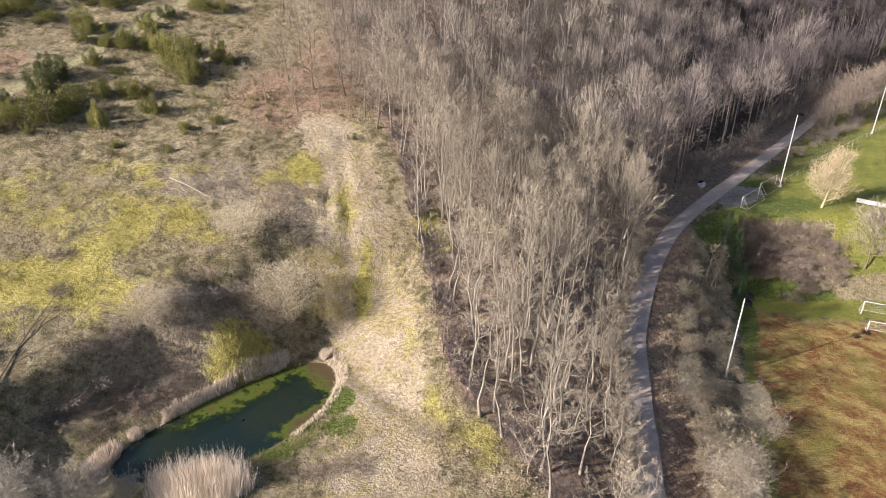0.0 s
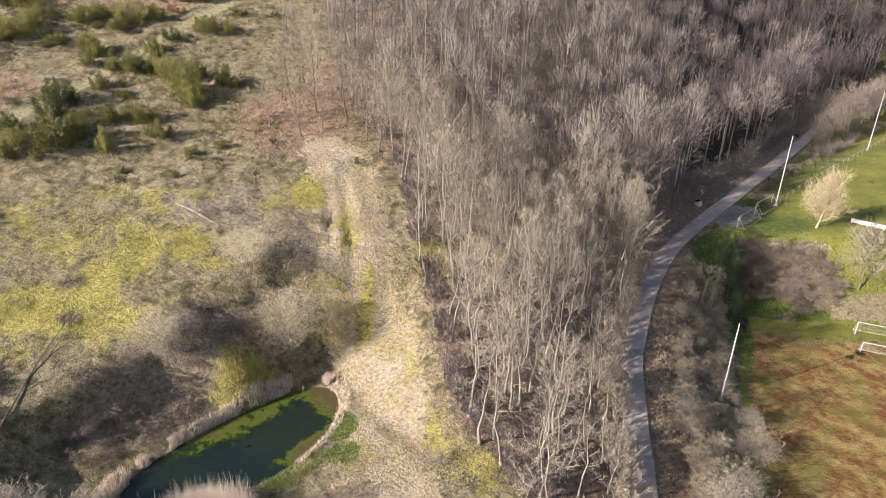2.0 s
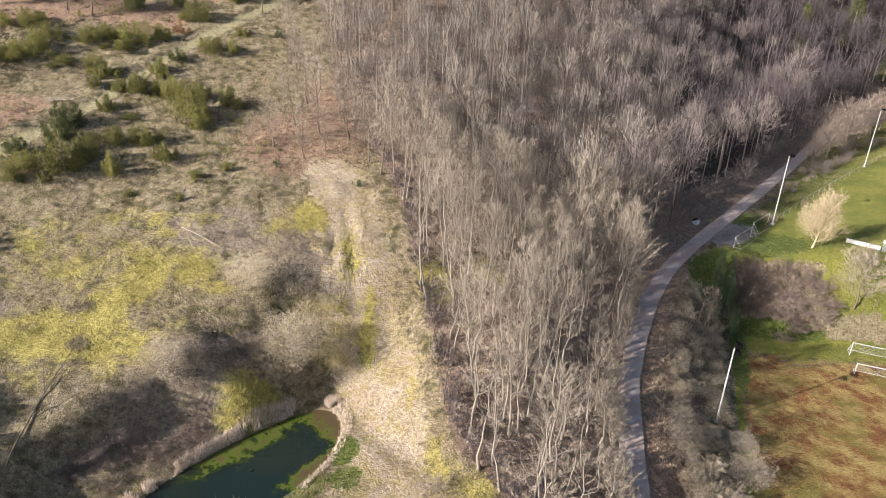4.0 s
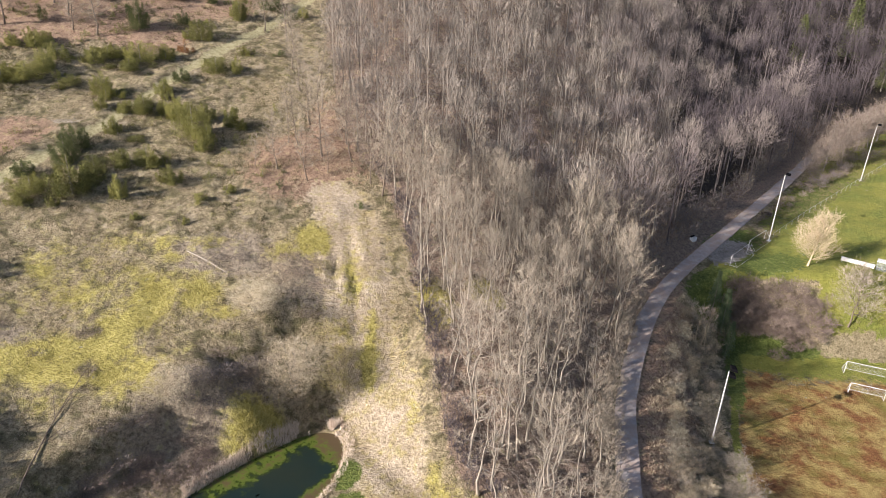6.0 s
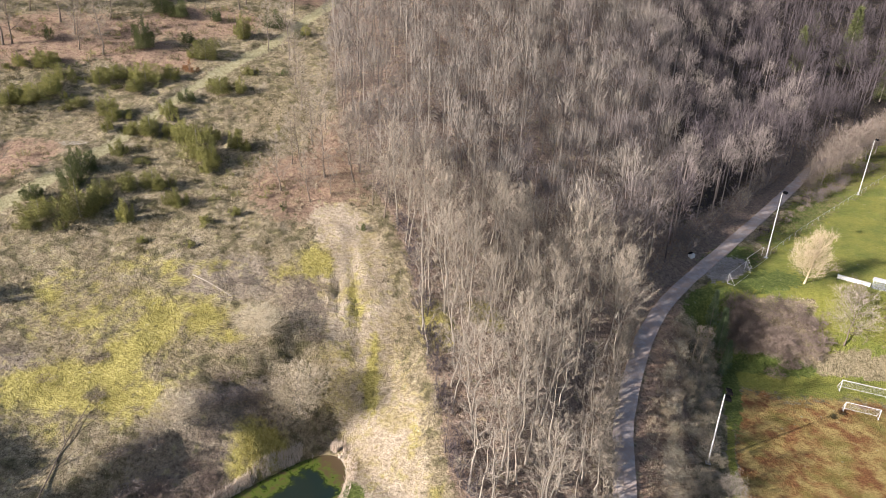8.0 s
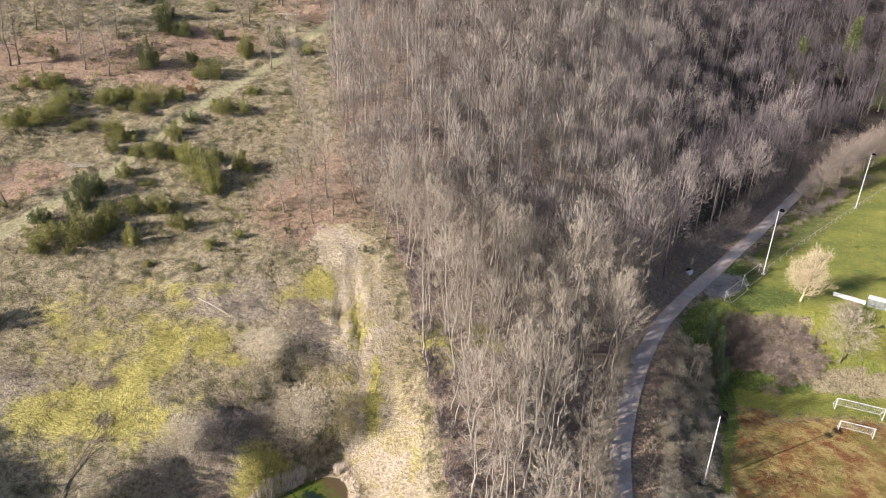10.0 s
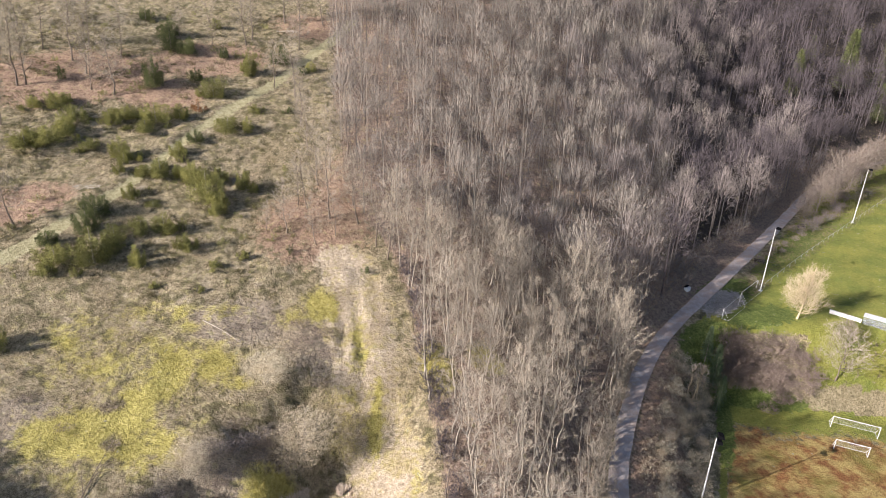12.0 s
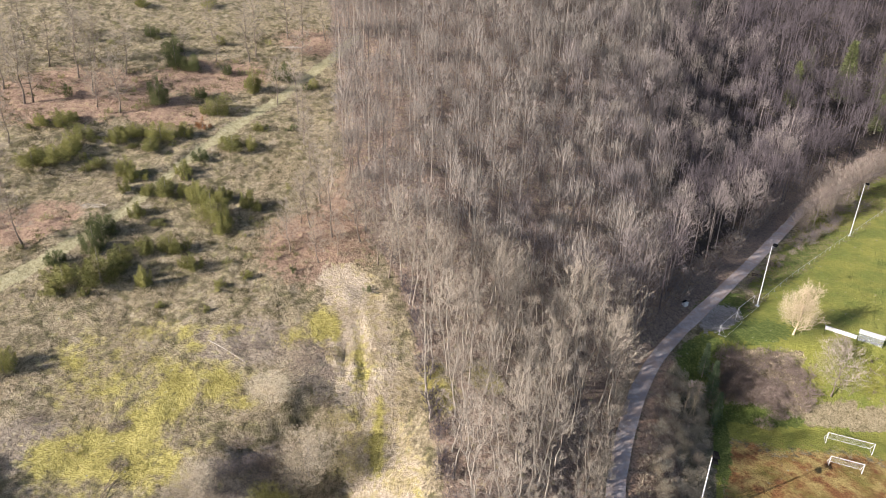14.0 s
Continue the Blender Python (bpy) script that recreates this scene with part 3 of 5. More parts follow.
# ---- trees ----
def grow_tree(rnd, high, wide, clear=0.4, limbs=14, subs=6, twigs=7, thick=1.0, fine=True, lift=0.9, stems=1, twig=0.035, twig_long=1.0, haze=0, low=0.12, limb=0.52, crook=0.09, spread=0.6, hazy=1.05):
    """A bare broadleaved tree: trunk and limbs in one heap, sub-branches and twigs in another."""
    wood, crown = Heap(), Heap()
    starts, ways = [], []
    for s in range(stems):
        lean = rnd.normal(size=2) * (0.02 if stems == 1 else 0.22) * high
        zs = np.linspace(0, 1, 7 if fine else 4)
        wander = np.cumsum(rnd.normal(size=(len(zs), 2)) * (0.017 if fine else 0.012) * high, axis=0)
        wander -= wander[0]
        top = high * (0.92 if s == 0 else rnd.uniform(0.7, 0.92))
        axis = np.column_stack([wander + zs[:, None] ** 1.3 * lean, zs * top])
        r0 = (0.010 * high + 0.03) * thick / math.sqrt(stems)
        radii = r0 * (1 - 0.86 * zs) * (1 + 0.5 * np.exp(-zs * 18))
        wood.tube(axis, radii, 6 if fine else 3)
        count = max(3, limbs // stems)
        for i in range(count):
            f = clear + (0.98 - clear) * (i + rnd.random()) / count
            base = np.array([np.interp(f, zs, axis[:, k]) for k in range(3)])
            w = i * 2.4 + rnd.uniform(-0.5, 0.5) + s * 1.7
            g = (f - clear) / (1 - clear)
            long = wide * rnd.uniform(0.75, 1.1) * (0.55 + 0.7 * math.sin(math.pi * min(1, 0.25 + 0.75 * g)) - 0.35 * g)
            up = lift * (0.55 + 0.9 * g)
            way = np.array([math.cos(w), math.sin(w), up])
            way /= np.linalg.norm(way)
            t = np.linspace(0, 1, 5 if fine else 3)[:, None]
            bend = np.array([0, 0, 0.25 * long]) * t ** 2 + rnd.normal(size=3) * 0.10 * long * t ** 1.5
            path = base + way * long * t + bend + np.cumsum(rnd.normal(size=(len(t), 3)) * (crook if fine else 0.055) * long, axis=0) * (t > 0)
            rl = max(0.02, r0 * limb * (1 - 0.6 * g))
            (wood if fine else crown).tube(path, np.linspace(rl, 0.012, len(t)), 4 if fine else 3)
            n = subs
            at = rnd.uniform(0.25, 1.0, n)
            root = np.column_stack([np.interp(at, t[:, 0], path[:, k]) for k in range(3)])
            sway = unit(way * 0.8 + rnd.normal(size=(n, 3)) * 0.55 + (0, 0, 0.25))
            slong = long * rnd.uniform(0.28, 0.55, n) * (1.15 - 0.5 * at)
            if fine and stems == 1:
                for a, b, l in zip(root, sway, slong):
                    mid = a + b * l * 0.5 + rnd.normal(size=3) * 0.08 * l
                    crown.tube([a, mid, a + b * l + (0, 0, 0.1 * l)], [0.024, 0.015, 0.006], 3)
            else:
                crown.spikes(root, sway * slong[:, None], 0.05 if not fine else 0.035, rnd)
            m = n * twigs
            pick = rnd.integers(0, n, m)
            along = rnd.uniform(0.15, 1.0, m)[:, None]
            starts.append(root[pick] + sway[pick] * slong[pick][:, None] * along)
            ways.append(unit(sway[pick] + rnd.normal(size=(m, 3)) * spread + (0, 0, 0.3)) * rnd.uniform(0.35, 1.0, m)[:, None] * twig_long)
    if haze:
        # fine outer twigs through the whole crown, thicker towards its rim
        g = unit(rnd.normal(size=(haze, 3)))
        r = rnd.random(haze) ** 0.45 * (0.82 + 0.18 * np.sin(g[:, 0] * 5 + g[:, 1] * 4) * np.cos(g[:, 2] * 5))
        middle, half = high * (low + 0.98) / 2, high * (0.98 - low) / 2
        starts.append(np.column_stack([g[:, 0] * r * wide * hazy, g[:, 1] * r * wide * hazy, middle + g[:, 2] * r * half]))
        ways.append(unit(g * (0.9, 0.9, 0.5) + rnd.normal(size=(haze, 3)) * 0.45 + (0, 0, 0.55)) * rnd.uniform(0.3, 0.8, haze)[:, None] * twig_long)
    crown.spikes(np.concatenate(starts), np.concatenate(ways), twig, rnd)
    return wood, crown


def make_tree(name, seed, label, category, group="", bark=None, twig_mat=None, **shape):
    rnd = np.random.default_rng(seed)
    wood, crown = grow_tree(rnd, **shape)
    root = new(name)
    tagged(root, label, category, group)
    part("trunk", wood.mesh("trunk", bark or BARK, True), root)
    part("crown", crown.mesh("crown", twig_mat or TWIG), root)
    return root


def put(ob, x, y, size=1.0, turn=0.0, sink=0.1, tall=1.0, tilt=0.0):
    ob.matrix_basis = Matrix.Translation((x, y, level(x, y) - sink)) @ Matrix.Rotation(turn, 4, "Z") @ Matrix.Rotation(tilt, 4, "X") @ Matrix.Diagonal((size, size, size * tall, 1))
    return ob


def plant_copy(ob, x, y, size=1.0, turn=0.0, sink=0.1, tall=1.0, tilt=0.0):
    """A copy of a plant at a place, with a size of its own."""
    m = Matrix.Translation((x, y, level(x, y) - sink)) @ Matrix.Rotation(turn, 4, "Z") @ Matrix.Rotation(tilt, 4, "X")
    c = copy_thing(ob, m)
    c.scale = (size, size, size * tall)
    return c


def wood_places(x0, x1, y0, y1, gap, rnd):
    gx, gy = np.meshgrid(np.arange(x0, x1, gap), np.arange(y0, y1, gap), indexing="ij")
    x = gx.ravel() + rnd.uniform(-0.42, 0.42, gx.size) * gap
    y = gy.ravel() + rnd.uniform(-0.42, 0.42, gx.size) * gap
    keep = in_wood(x, y)
    return x[keep], y[keep]


rnd = np.random.default_rng(11)
FOREST = [make_tree("forest_tree", 100 + k, "tall bare grey-brown broadleaved tree of the wood", "tree", "trees of the wood", high=16.0, wide=w, clear=c, limbs=n, subs=7, twigs=9, thick=0.72, haze=hz, low=0.38, twig=0.026, twig_long=0.95, lift=1.2, limb=0.38, crook=0.065, spread=0.85)
          for k, (w, c, n, hz) in enumerate(((3.6, 0.38, 16, 700), (3.1, 0.44, 14, 600), (4.0, 0.34, 17, 750), (3.3, 0.41, 15, 650), (3.4, 0.46, 10, 90), (3.8, 0.44, 10, 110)))]
FOREST += [make_tree("forest_tree", 120 + k, "bare grey tree with a stout trunk and crooked limbs", "tree", "trees of the wood", high=15.0, wide=w, clear=0.42, limbs=11, subs=6, twigs=4, thick=1.0, haze=60, low=0.5, twig=0.028, twig_long=0.9, lift=0.9, limb=0.42, crook=0.13, spread=1.0)
           for k, w in enumerate((3.6, 4.2))]
NEAR_END = 104
nx, ny = wood_places(-20, 44, 31, NEAR_END, 3.35, rnd)
for k, (x, y) in enumerate(zip(nx, ny)):
    turn, size, tall = rnd.uniform(0, 6.28), rnd.uniform(0.68, 1.05), rnd.uniform(0.9, 1.1)
    lean = rnd.normal() * 0.06
    side = float(road_at(x, y)[0][0])
    if k >= 8 and side > -12 and y < 97 and rnd.random() < 0.35:
        continue
    gnarled = y < 66 and rnd.random() < 0.75 or x < wood_edge(y) + 3.5 and y < 95
    source = FOREST[k if k < 8 else 6 + k % 2 if gnarled else 4 + k % 2 if side > -11 and y < 88 else k % 4]
    if side > -9 and y < 92:
        size *= 0.76
    if side > -14 and y > 88:
        size = rnd.uniform(0.95, 1.2)
    if k < 8:
        put(source, x, y, size, turn, 0.15, tall, lean)
    else:
        plant_copy(source, x, y, size, turn, 0.15, tall, lean)


def joined(name, variants, x, y, rnd, low, high, mat, label, category, sink=0.15):
    """Many plants as one object, each turned and sized by chance."""
    z = height(x, y) - sink
    big = Heap()
    pick = rnd.integers(0, len(variants), len(x))
    for k, (v, f) in enumerate(variants):
        sel = np.nonzero(pick == k)[0]
        w, s = rnd.uniform(0, 6.28, len(sel)), rnd.uniform(np.broadcast_to(low, len(x))[sel], np.broadcast_to(high, len(x))[sel])
        c, n = np.cos(w)[:, None] * s[:, None], np.sin(w)[:, None] * s[:, None]
        px = v[None, :, 0] * c - v[None, :, 1] * n + x[sel, None]
        py = v[None, :, 0] * n + v[None, :, 1] * c + y[sel, None]
        pz = v[None, :, 2] * s[:, None] + z[sel, None]
        big.add(np.stack([px, py, pz], -1).reshape(-1, 3), (f[None] + (np.arange(len(sel)) * len(v))[:, None, None]).reshape(-1, 3))
    return tagged(new(name, big.mesh(name, mat)), label, category, kind="stuff")


def far_variant(seed, **shape):
    wood, crown = grow_tree(np.random.default_rng(seed), fine=False, **shape)
    both = Heap()
    both.add(*wood.arrays())
    both.add(*crown.arrays())
    return both.arrays()


def plume_variant(seed, high, wide, count, width):
    """A bare tree seen from afar: a trunk and long thin branches that fan up into a rounded crown."""
    r = np.random.default_rng(seed)
    h = Heap()
    h.tube([(0, 0, -0.2), (0.1, 0, high * 0.45), (0, 0.1, high * 0.9)], [0.14, 0.10, 0.02], 3)
    g = unit(r.normal(size=(count, 3)))
    g[:, 2] = np.where(g[:, 2] < -0.25, -g[:, 2], g[:, 2])
    lump = 0.82 + 0.18 * np.sin(g[:, 0] * 4 + seed) * np.cos(g[:, 1] * 5 + seed)
    tip = np.array([0, 0, 0.52 * high]) + g * (np.array([wide, wide, 0.47 * high]) * (lump * r.uniform(0.72, 1.03, count))[:, None])
    foot = np.column_stack([np.zeros((count, 2)), high * r.uniform(0.28, 0.62, count)])
    start = foot + (tip - foot) * r.uniform(0.5, 0.88, count)[:, None]
    way = tip - start
    h.spikes(start, way + r.normal(size=(count, 3)) * 0.3, width, r)
    # fine side twigs along the branches and over the crown's rim
    n = int(count * 1.6)
    k = r.integers(0, count, n)
    at = start[k] + way[k] * r.uniform(0.35, 1.0, n)[:, None] + r.normal(size=(n, 3)) * 0.22
    h.spikes(at, unit(unit(way[k]) + r.normal(size=(n, 3)) * 0.85 + (0, 0, 0.2)) * r.uniform(0.4, 1.0, n)[:, None], width * 1.05, r)
    return h.arrays()


FAR = [plume_variant(200 + k, h, w, 210, 0.075) for k, (h, w) in enumerate(((15, 4.0), (16, 3.6), (14, 4.4), (15, 3.7), (17, 4.1), (16, 4.6)))]
ax, ay = wood_places(-80, 240, NEAR_END, 250, 4.95, rnd)
bx, by = wood_places(-80, 380, 250, 460, 8.5, rnd)
fx, fy = np.concatenate([ax, bx]), np.concatenate([ay, by])
seen = (fx < 0.78 * fy + 20) & (fx > 0.75 * (fy - 250)) & (fy < 265 + 0.8 * np.maximum(fx, 0))
fx, fy = fx[seen], fy[seen]
# how far each tree stands into the valley's painted shade; picks its twig colour
valley_shade = fx + 50 * (rnd.random(len(fx)) - 0.5) - 34 - 0.25 * (fy - 110)
stay = rnd.random(len(fx)) < np.where((valley_shade > 28) & (fy > 215) & (fy < 250), 0.6, np.where(valley_shade > 28, 0.85, 1.0))
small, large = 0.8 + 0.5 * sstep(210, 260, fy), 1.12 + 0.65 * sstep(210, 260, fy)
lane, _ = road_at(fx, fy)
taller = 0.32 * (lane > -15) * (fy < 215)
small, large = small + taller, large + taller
# twigs darken in steps towards the valley: its shade is put into their colour
for low, high, mat, name, label in ((-999, -4, TWIG_FAR, "far_wood", "dense bare brown wood climbing the hillside"), (-4, 28, TWIG_MIDDLE, "middle_wood", "dense bare grey-brown wood on the hill's shoulder, half darkened for shade"), (28, 999, TWIG_PURPLE, "valley_wood", "dense bare purple-brown wood down to the lane, darkened for shade")):
    band = stay & (valley_shade > low) & (valley_shade <= high)
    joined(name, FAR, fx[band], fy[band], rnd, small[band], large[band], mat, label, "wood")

# ---- undergrowth of the wood ----
BRUSH = [far_variant(230 + k, high=h, wide=w, clear=0.1, limbs=9, subs=4, twigs=5, twig=0.045, twig_long=0.8, thick=0.5, stems=3) for k, (h, w) in enumerate(((3.5, 1.6), (2.4, 1.4), (4.5, 1.5)))]
ux, uy = wood_places(-20, 130, 31, 190, 3.9, rnd)
ud, _ = road_at(ux, uy)
keep = (uy < 118) | (ud > -9)
ux, uy = ux[keep], uy[keep]
edge_y = rnd.uniform(42, 104, 150)
edge_x = wood_edge(edge_y) + np.abs(rnd.normal(size=150)) * 1.5 + 0.2
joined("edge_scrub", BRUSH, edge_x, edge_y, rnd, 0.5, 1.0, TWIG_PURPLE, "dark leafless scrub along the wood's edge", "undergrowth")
verge_y = rnd.uniform(34, 100, 170)
verge_x = np.interp(verge_y, CENTRE[:, 1], CENTRE[:, 0]) - rnd.uniform(1.5, 4.0, 170)
joined("lane_scrub", BRUSH, verge_x, verge_y, rnd, 0.6, 1.2, TWIG, "leafless scrub leaning over the lane's edge", "undergrowth")
bank_y = rnd.uniform(100, 205, 130)
bank_x = np.interp(bank_y, CENTRE[:, 1], CENTRE[:, 0])
bank_off = rnd.uniform(4.5, 9.0, 130)
joined("bank_scrub", BRUSH, bank_x - 0.70 * bank_off, bank_y + 0.72 * bank_off, rnd, 0.7, 1.4, TWIG_MIDDLE, "leafless scrub on the leaf-strewn bank above the lane", "undergrowth")
joined("undergrowth", BRUSH, ux, uy, rnd, 0.5, 1.15, TWIG, "tangled leafless undergrowth beneath the wood's trees", "undergrowth")

# ---- bushes, junipers and conifers ----
def make_thicket(seed, mat, label, count=720, long=1.0):
    """A low mound of tangled stems, 1 m in radius and about 0.8 m high."""
    rnd = np.random.default_rng(seed)
    low, high = Heap(), Heap()
    for k in range(14):
        w, r = rnd.uniform(0, 6.28), 0.8 * math.sqrt(rnd.random())
        a = np.array([r * math.cos(w), r * math.sin(w), -0.05])
        way = np.array([rnd.normal() * 0.5, rnd.normal() * 0.5, rnd.uniform(0.4, 0.9)])
        t = np.linspace(0, 1, 4)[:, None]
        low.tube(a + way * t * 0.7 - np.array([0, 0, 0.35]) * t ** 2 + rnd.normal(size=3) * 0.2 * t ** 2, [0.018, 0.014, 0.010, 0.005], 3)
    w, r = rnd.uniform(0, 6.28, count), np.sqrt(rnd.random(count))
    dome = 0.75 * (1 - r ** 2) * (0.6 + 0.4 * np.sin(3 * w + seed)) * rnd.uniform(0.3, 1.0, count)
    start = np.column_stack([r * np.cos(w), r * np.sin(w), dome])
    way = unit(np.column_stack([np.cos(w) * r, np.sin(w) * r, np.full(count, 0.7)]) + rnd.normal(size=(count, 3)) * 0.6) * rnd.uniform(0.15, 0.42, count)[:, None] * long
    high.spikes(start, way, 0.022, rnd)
    root = new("bramble_thicket")
    tagged(root, label, "bush", "brambles")
    part("cane", low.mesh("cane", mat, True), root)
    part("tangle", high.mesh("tangle", mat), root)
    return root


def make_juniper(seed, mat, label, plumes=7, name="juniper", group="junipers", blades=290, fineness=1.0):
    """An evergreen bush of upright ragged plumes, about 1 m in radius and 2 m high."""
    rnd = np.random.default_rng(seed)
    stems, leaves = Heap(), Heap()
    for k in range(plumes):
        w, r = k * 2.4 + rnd.uniform(-0.5, 0.5), (0.0 if k == 0 else rnd.uniform(0.25, 1.0))
        foot = np.array([0.75 * r * math.cos(w), 0.75 * r * math.sin(w), -0.05])
        tall = rnd.uniform(1.0, 2.1) * (1 - 0.35 * r)
        tip = np.array([r * math.cos(w), r * math.sin(w), tall])
        if k == 0:
            stems.tube([foot, foot * 0.4 + tip * 0.55, tip], [0.05, 0.035, 0.01], 4)
        n = blades
        f = rnd.uniform(0.03, 1.0, n)
        girth = rnd.uniform(0.22, 0.40) * (1 - 0.85 * f ** 1.6) * (0.75 + 0.25 * np.sin(9 * f + k)) * rnd.uniform(0.3, 1.3, n)
        a = rnd.uniform(0, 6.28, n)
        mid = foot + (tip - foot) * f[:, None]
        mid[:, 0] += girth * np.cos(a)
        mid[:, 1] += girth * np.sin(a)
        way = unit(np.column_stack([np.cos(a), np.sin(a), np.full(n, 1.0)]) + rnd.normal(size=(n, 3)) * 0.6) * rnd.uniform(0.08, 0.30, n)[:, None] * fineness
        leaves.spikes(mid, way, rnd.uniform(0.022, 0.05, n) * fineness, rnd)
    root = new(name)
    tagged(root, label, "bush", group)
    part("stem", stems.mesh("stem", BARK, True), root)
    part("foliage", leaves.mesh("foliage", mat), root)
    return root


def make_conifer(seed, mat, label):
    """A slender young conifer, 10 m high, with drooping whorls."""
    rnd = np.random.default_rng(seed)
    stem, leaves = Heap(), Heap()
    stem.tube([(0, 0, -0.1), (0.05, 0, 5), (0, 0.05, 10)], [0.14, 0.09, 0.01], 6)
    for k in range(34):
        z = 0.9 + 8.9 * k / 34
        long = 1.75 * (1 - z / 10.4) + 0.1
        for j in range(7):
            w = j * 0.9 + k * 1.3 + rnd.uniform(-0.2, 0.2)
            n = 16
            f = rnd.uniform(0.15, 1.0, n)[:, None]
            out = np.array([math.cos(w), math.sin(w), 0])
            at = np.array([0, 0, z]) + out * long * f + np.array([0, 0, -0.35 * long]) * f ** 2 + rnd.normal(size=(n, 3)) * 0.06
            leaves.spikes(at, unit(out + rnd.normal(size=(n, 3)) * 0.7) * rnd.uniform(0.2, 0.45, n)[:, None], 0.10, rnd)
    root = new("conifer")
    tagged(root, label, "tree")
    part("trunk", stem.mesh("trunk", BARK, True), root)
    part("foliage", leaves.mesh("foliage", mat), root)
    return root


class Nursery:
    """Sets one plant after another from a few models; the models themselves are used first."""
    def __init__(self, models):
        self.models, self.used = models, 0

    def set(self, x, y, size, tall=1.0, turn=None, label="", sink=0.1):
        k = self.used
        self.used += 1
        turn = rnd.uniform(0, 6.28) if turn is None else turn
        model = self.models[k % len(self.models)]
        ob = put(model, x, y, size, turn, sink, tall) if k < len(self.models) else plant_copy(model, x, y, size, turn, sink, tall)
        return tagged(ob, label) if label else ob


# low heath over the open slope
HEATH = plant("heath_tufts", (0.06, 0.052, 0.026), (0.27, 0.235, 0.11), scale=0.5)
hx, hy = rnd.uniform(-110, -26, 4200), rnd.uniform(84, 185, 4200)
keep = (hx < wood_edge(hy) - 6) & (line_distance(hx, hy, TRACK) > 2.5) & (fractal(hx, hy, 6, 2) > 0.5)
# junipers over the open slope: x, y, height
JUNIPERS_NEAR = [(-63.1, 109.2, 2.6, 3.0), (-56.0, 109.8, 7.2, 3.5), (-58.6, 109.5, 3.5, 2.3), (-52.7, 110.5, 2.9, 2.9), (-49.7, 109.3, 4.7, 5.1), (-45.6, 105.1, 7.0, 6.4), (-45.1, 110.8, 4.1, 3.3), (-42.7, 102.8, 3.4, 2.6), (-39.9, 109.9, 3.7, 3.7), (-58.6, 103.7, 3.4, 3.2), (-58.4, 88.3, 8.6, 6.2), (-64.1, 87.6, 6.5, 3.6), (-57.2, 93.7, 4.4, 3.2), (-51.5, 89.5, 3.0, 4.3), (-50.1, 96.8, 5.0, 3.9), (-53.7, 96.2, 4.2, 2.9), (-45.1, 94.1, 3.6, 3.6), (-39.7, 91.1, 2.9, 1.6), (-54.3, 102.6, 3.3, 1.4), (-35.7, 94.0, 2.3, 1.9), (-59.9, 86.2, 2.2, 1.9), (-47.5, 86.2, 1.6, 1.1), (-64.6, 72.1, 4.4, 4.4), (-40.3, 86.4, 1.8, 1.5)]
JUNIPERS_FAR = [(-54.5, 135.7, 6.1, 4.4), (-49.2, 145.7, 4.5, 6.2), (-36.3, 151.5, 2.9, 2.9), (-70.6, 122.3, 3.9, 3.4), (-68.8, 124.4, 5.3, 3.3), (-62.7, 124.5, 6.5, 4.3), (-58.7, 127.3, 3.9, 3.3), (-63.6, 121.4, 7.6, 2.2), (-82.5, 111.9, 7.8, 3.8), (-79.3, 114.1, 7.7, 3.3), (-77.3, 116.8, 6.5, 4.7), (-83.0, 124.5, 5.5, 4.0), (-77.8, 121.4, 5.3, 3.5), (-64.9, 113.3, 4.6, 4.4), (-62.3, 113.3, 4.3, 2.3), (-71.2, 114.5, 5.0, 2.3), (-54.6, 115.9, 3.8, 3.5), (-47.9, 125.0, 6.2, 3.3), (-44.1, 126.1, 3.2, 3.7), (-44.2, 132.7, 3.9, 2.3), (-87.2, 123.7, 4.8, 2.7), (-87.7, 176, 4, 3.3), (-71.6, 180.6, 5, 3.9), (-63, 163.7, 3, 2.6)]
junipers = Nursery([make_juniper(300 + k, NEEDLES, "olive-green ragged juniper bush on the dry slope", p) for k, p in enumerate((11, 8, 12, 9))])
big_junipers = Nursery([make_juniper(305 + k, NEEDLES, "broad olive-green ragged juniper bush on the dry slope", 16, blades=400, fineness=0.65) for k in range(3)])
scrub = []
while len(scrub) < 140:
    x, y = rnd.uniform(-100, -30), rnd.uniform(84, 170)
    if x < wood_edge(y) - 12 and line_distance(np.array([x]), np.array([y]), TRACK)[0] > 2.2 and value_noise(x, y, 9.0) > 0.48 and x > -0.72 * y - 18:
        scrub.append((x, y, rnd.uniform(0.6, 2.0)))
low_scrub = Nursery([make_juniper(350 + k, NEEDLES, "low olive-green juniper scrub in dry grass", 5, blades=130) for k in range(3)])
for x, y, tall in scrub:
    low_scrub.set(x, y, tall / 1.6, 0.75)
for x, y, broad, tall in JUNIPERS_NEAR + JUNIPERS_FAR:
    (big_junipers if broad > 4.3 else junipers).set(x, y + 0.15 * broad, broad / 2.1, tall * 1.15 / broad)
    if broad > 3.4:
        w, fraction = rnd.uniform(0, 6.28), rnd.uniform(0.35, 0.6)
        junipers.set(x + 0.5 * broad * math.cos(w), y + 0.15 * broad + 0.4 * broad * math.sin(w), broad * fraction / 2.1, tall * 1.15 / broad)
dark_junipers = Nursery([make_juniper(310 + k, NEEDLES_DARK, "dark green broad evergreen bush on the slope", 16, "evergreen_bush", "dark evergreens", 500, 0.6) for k in range(2)])
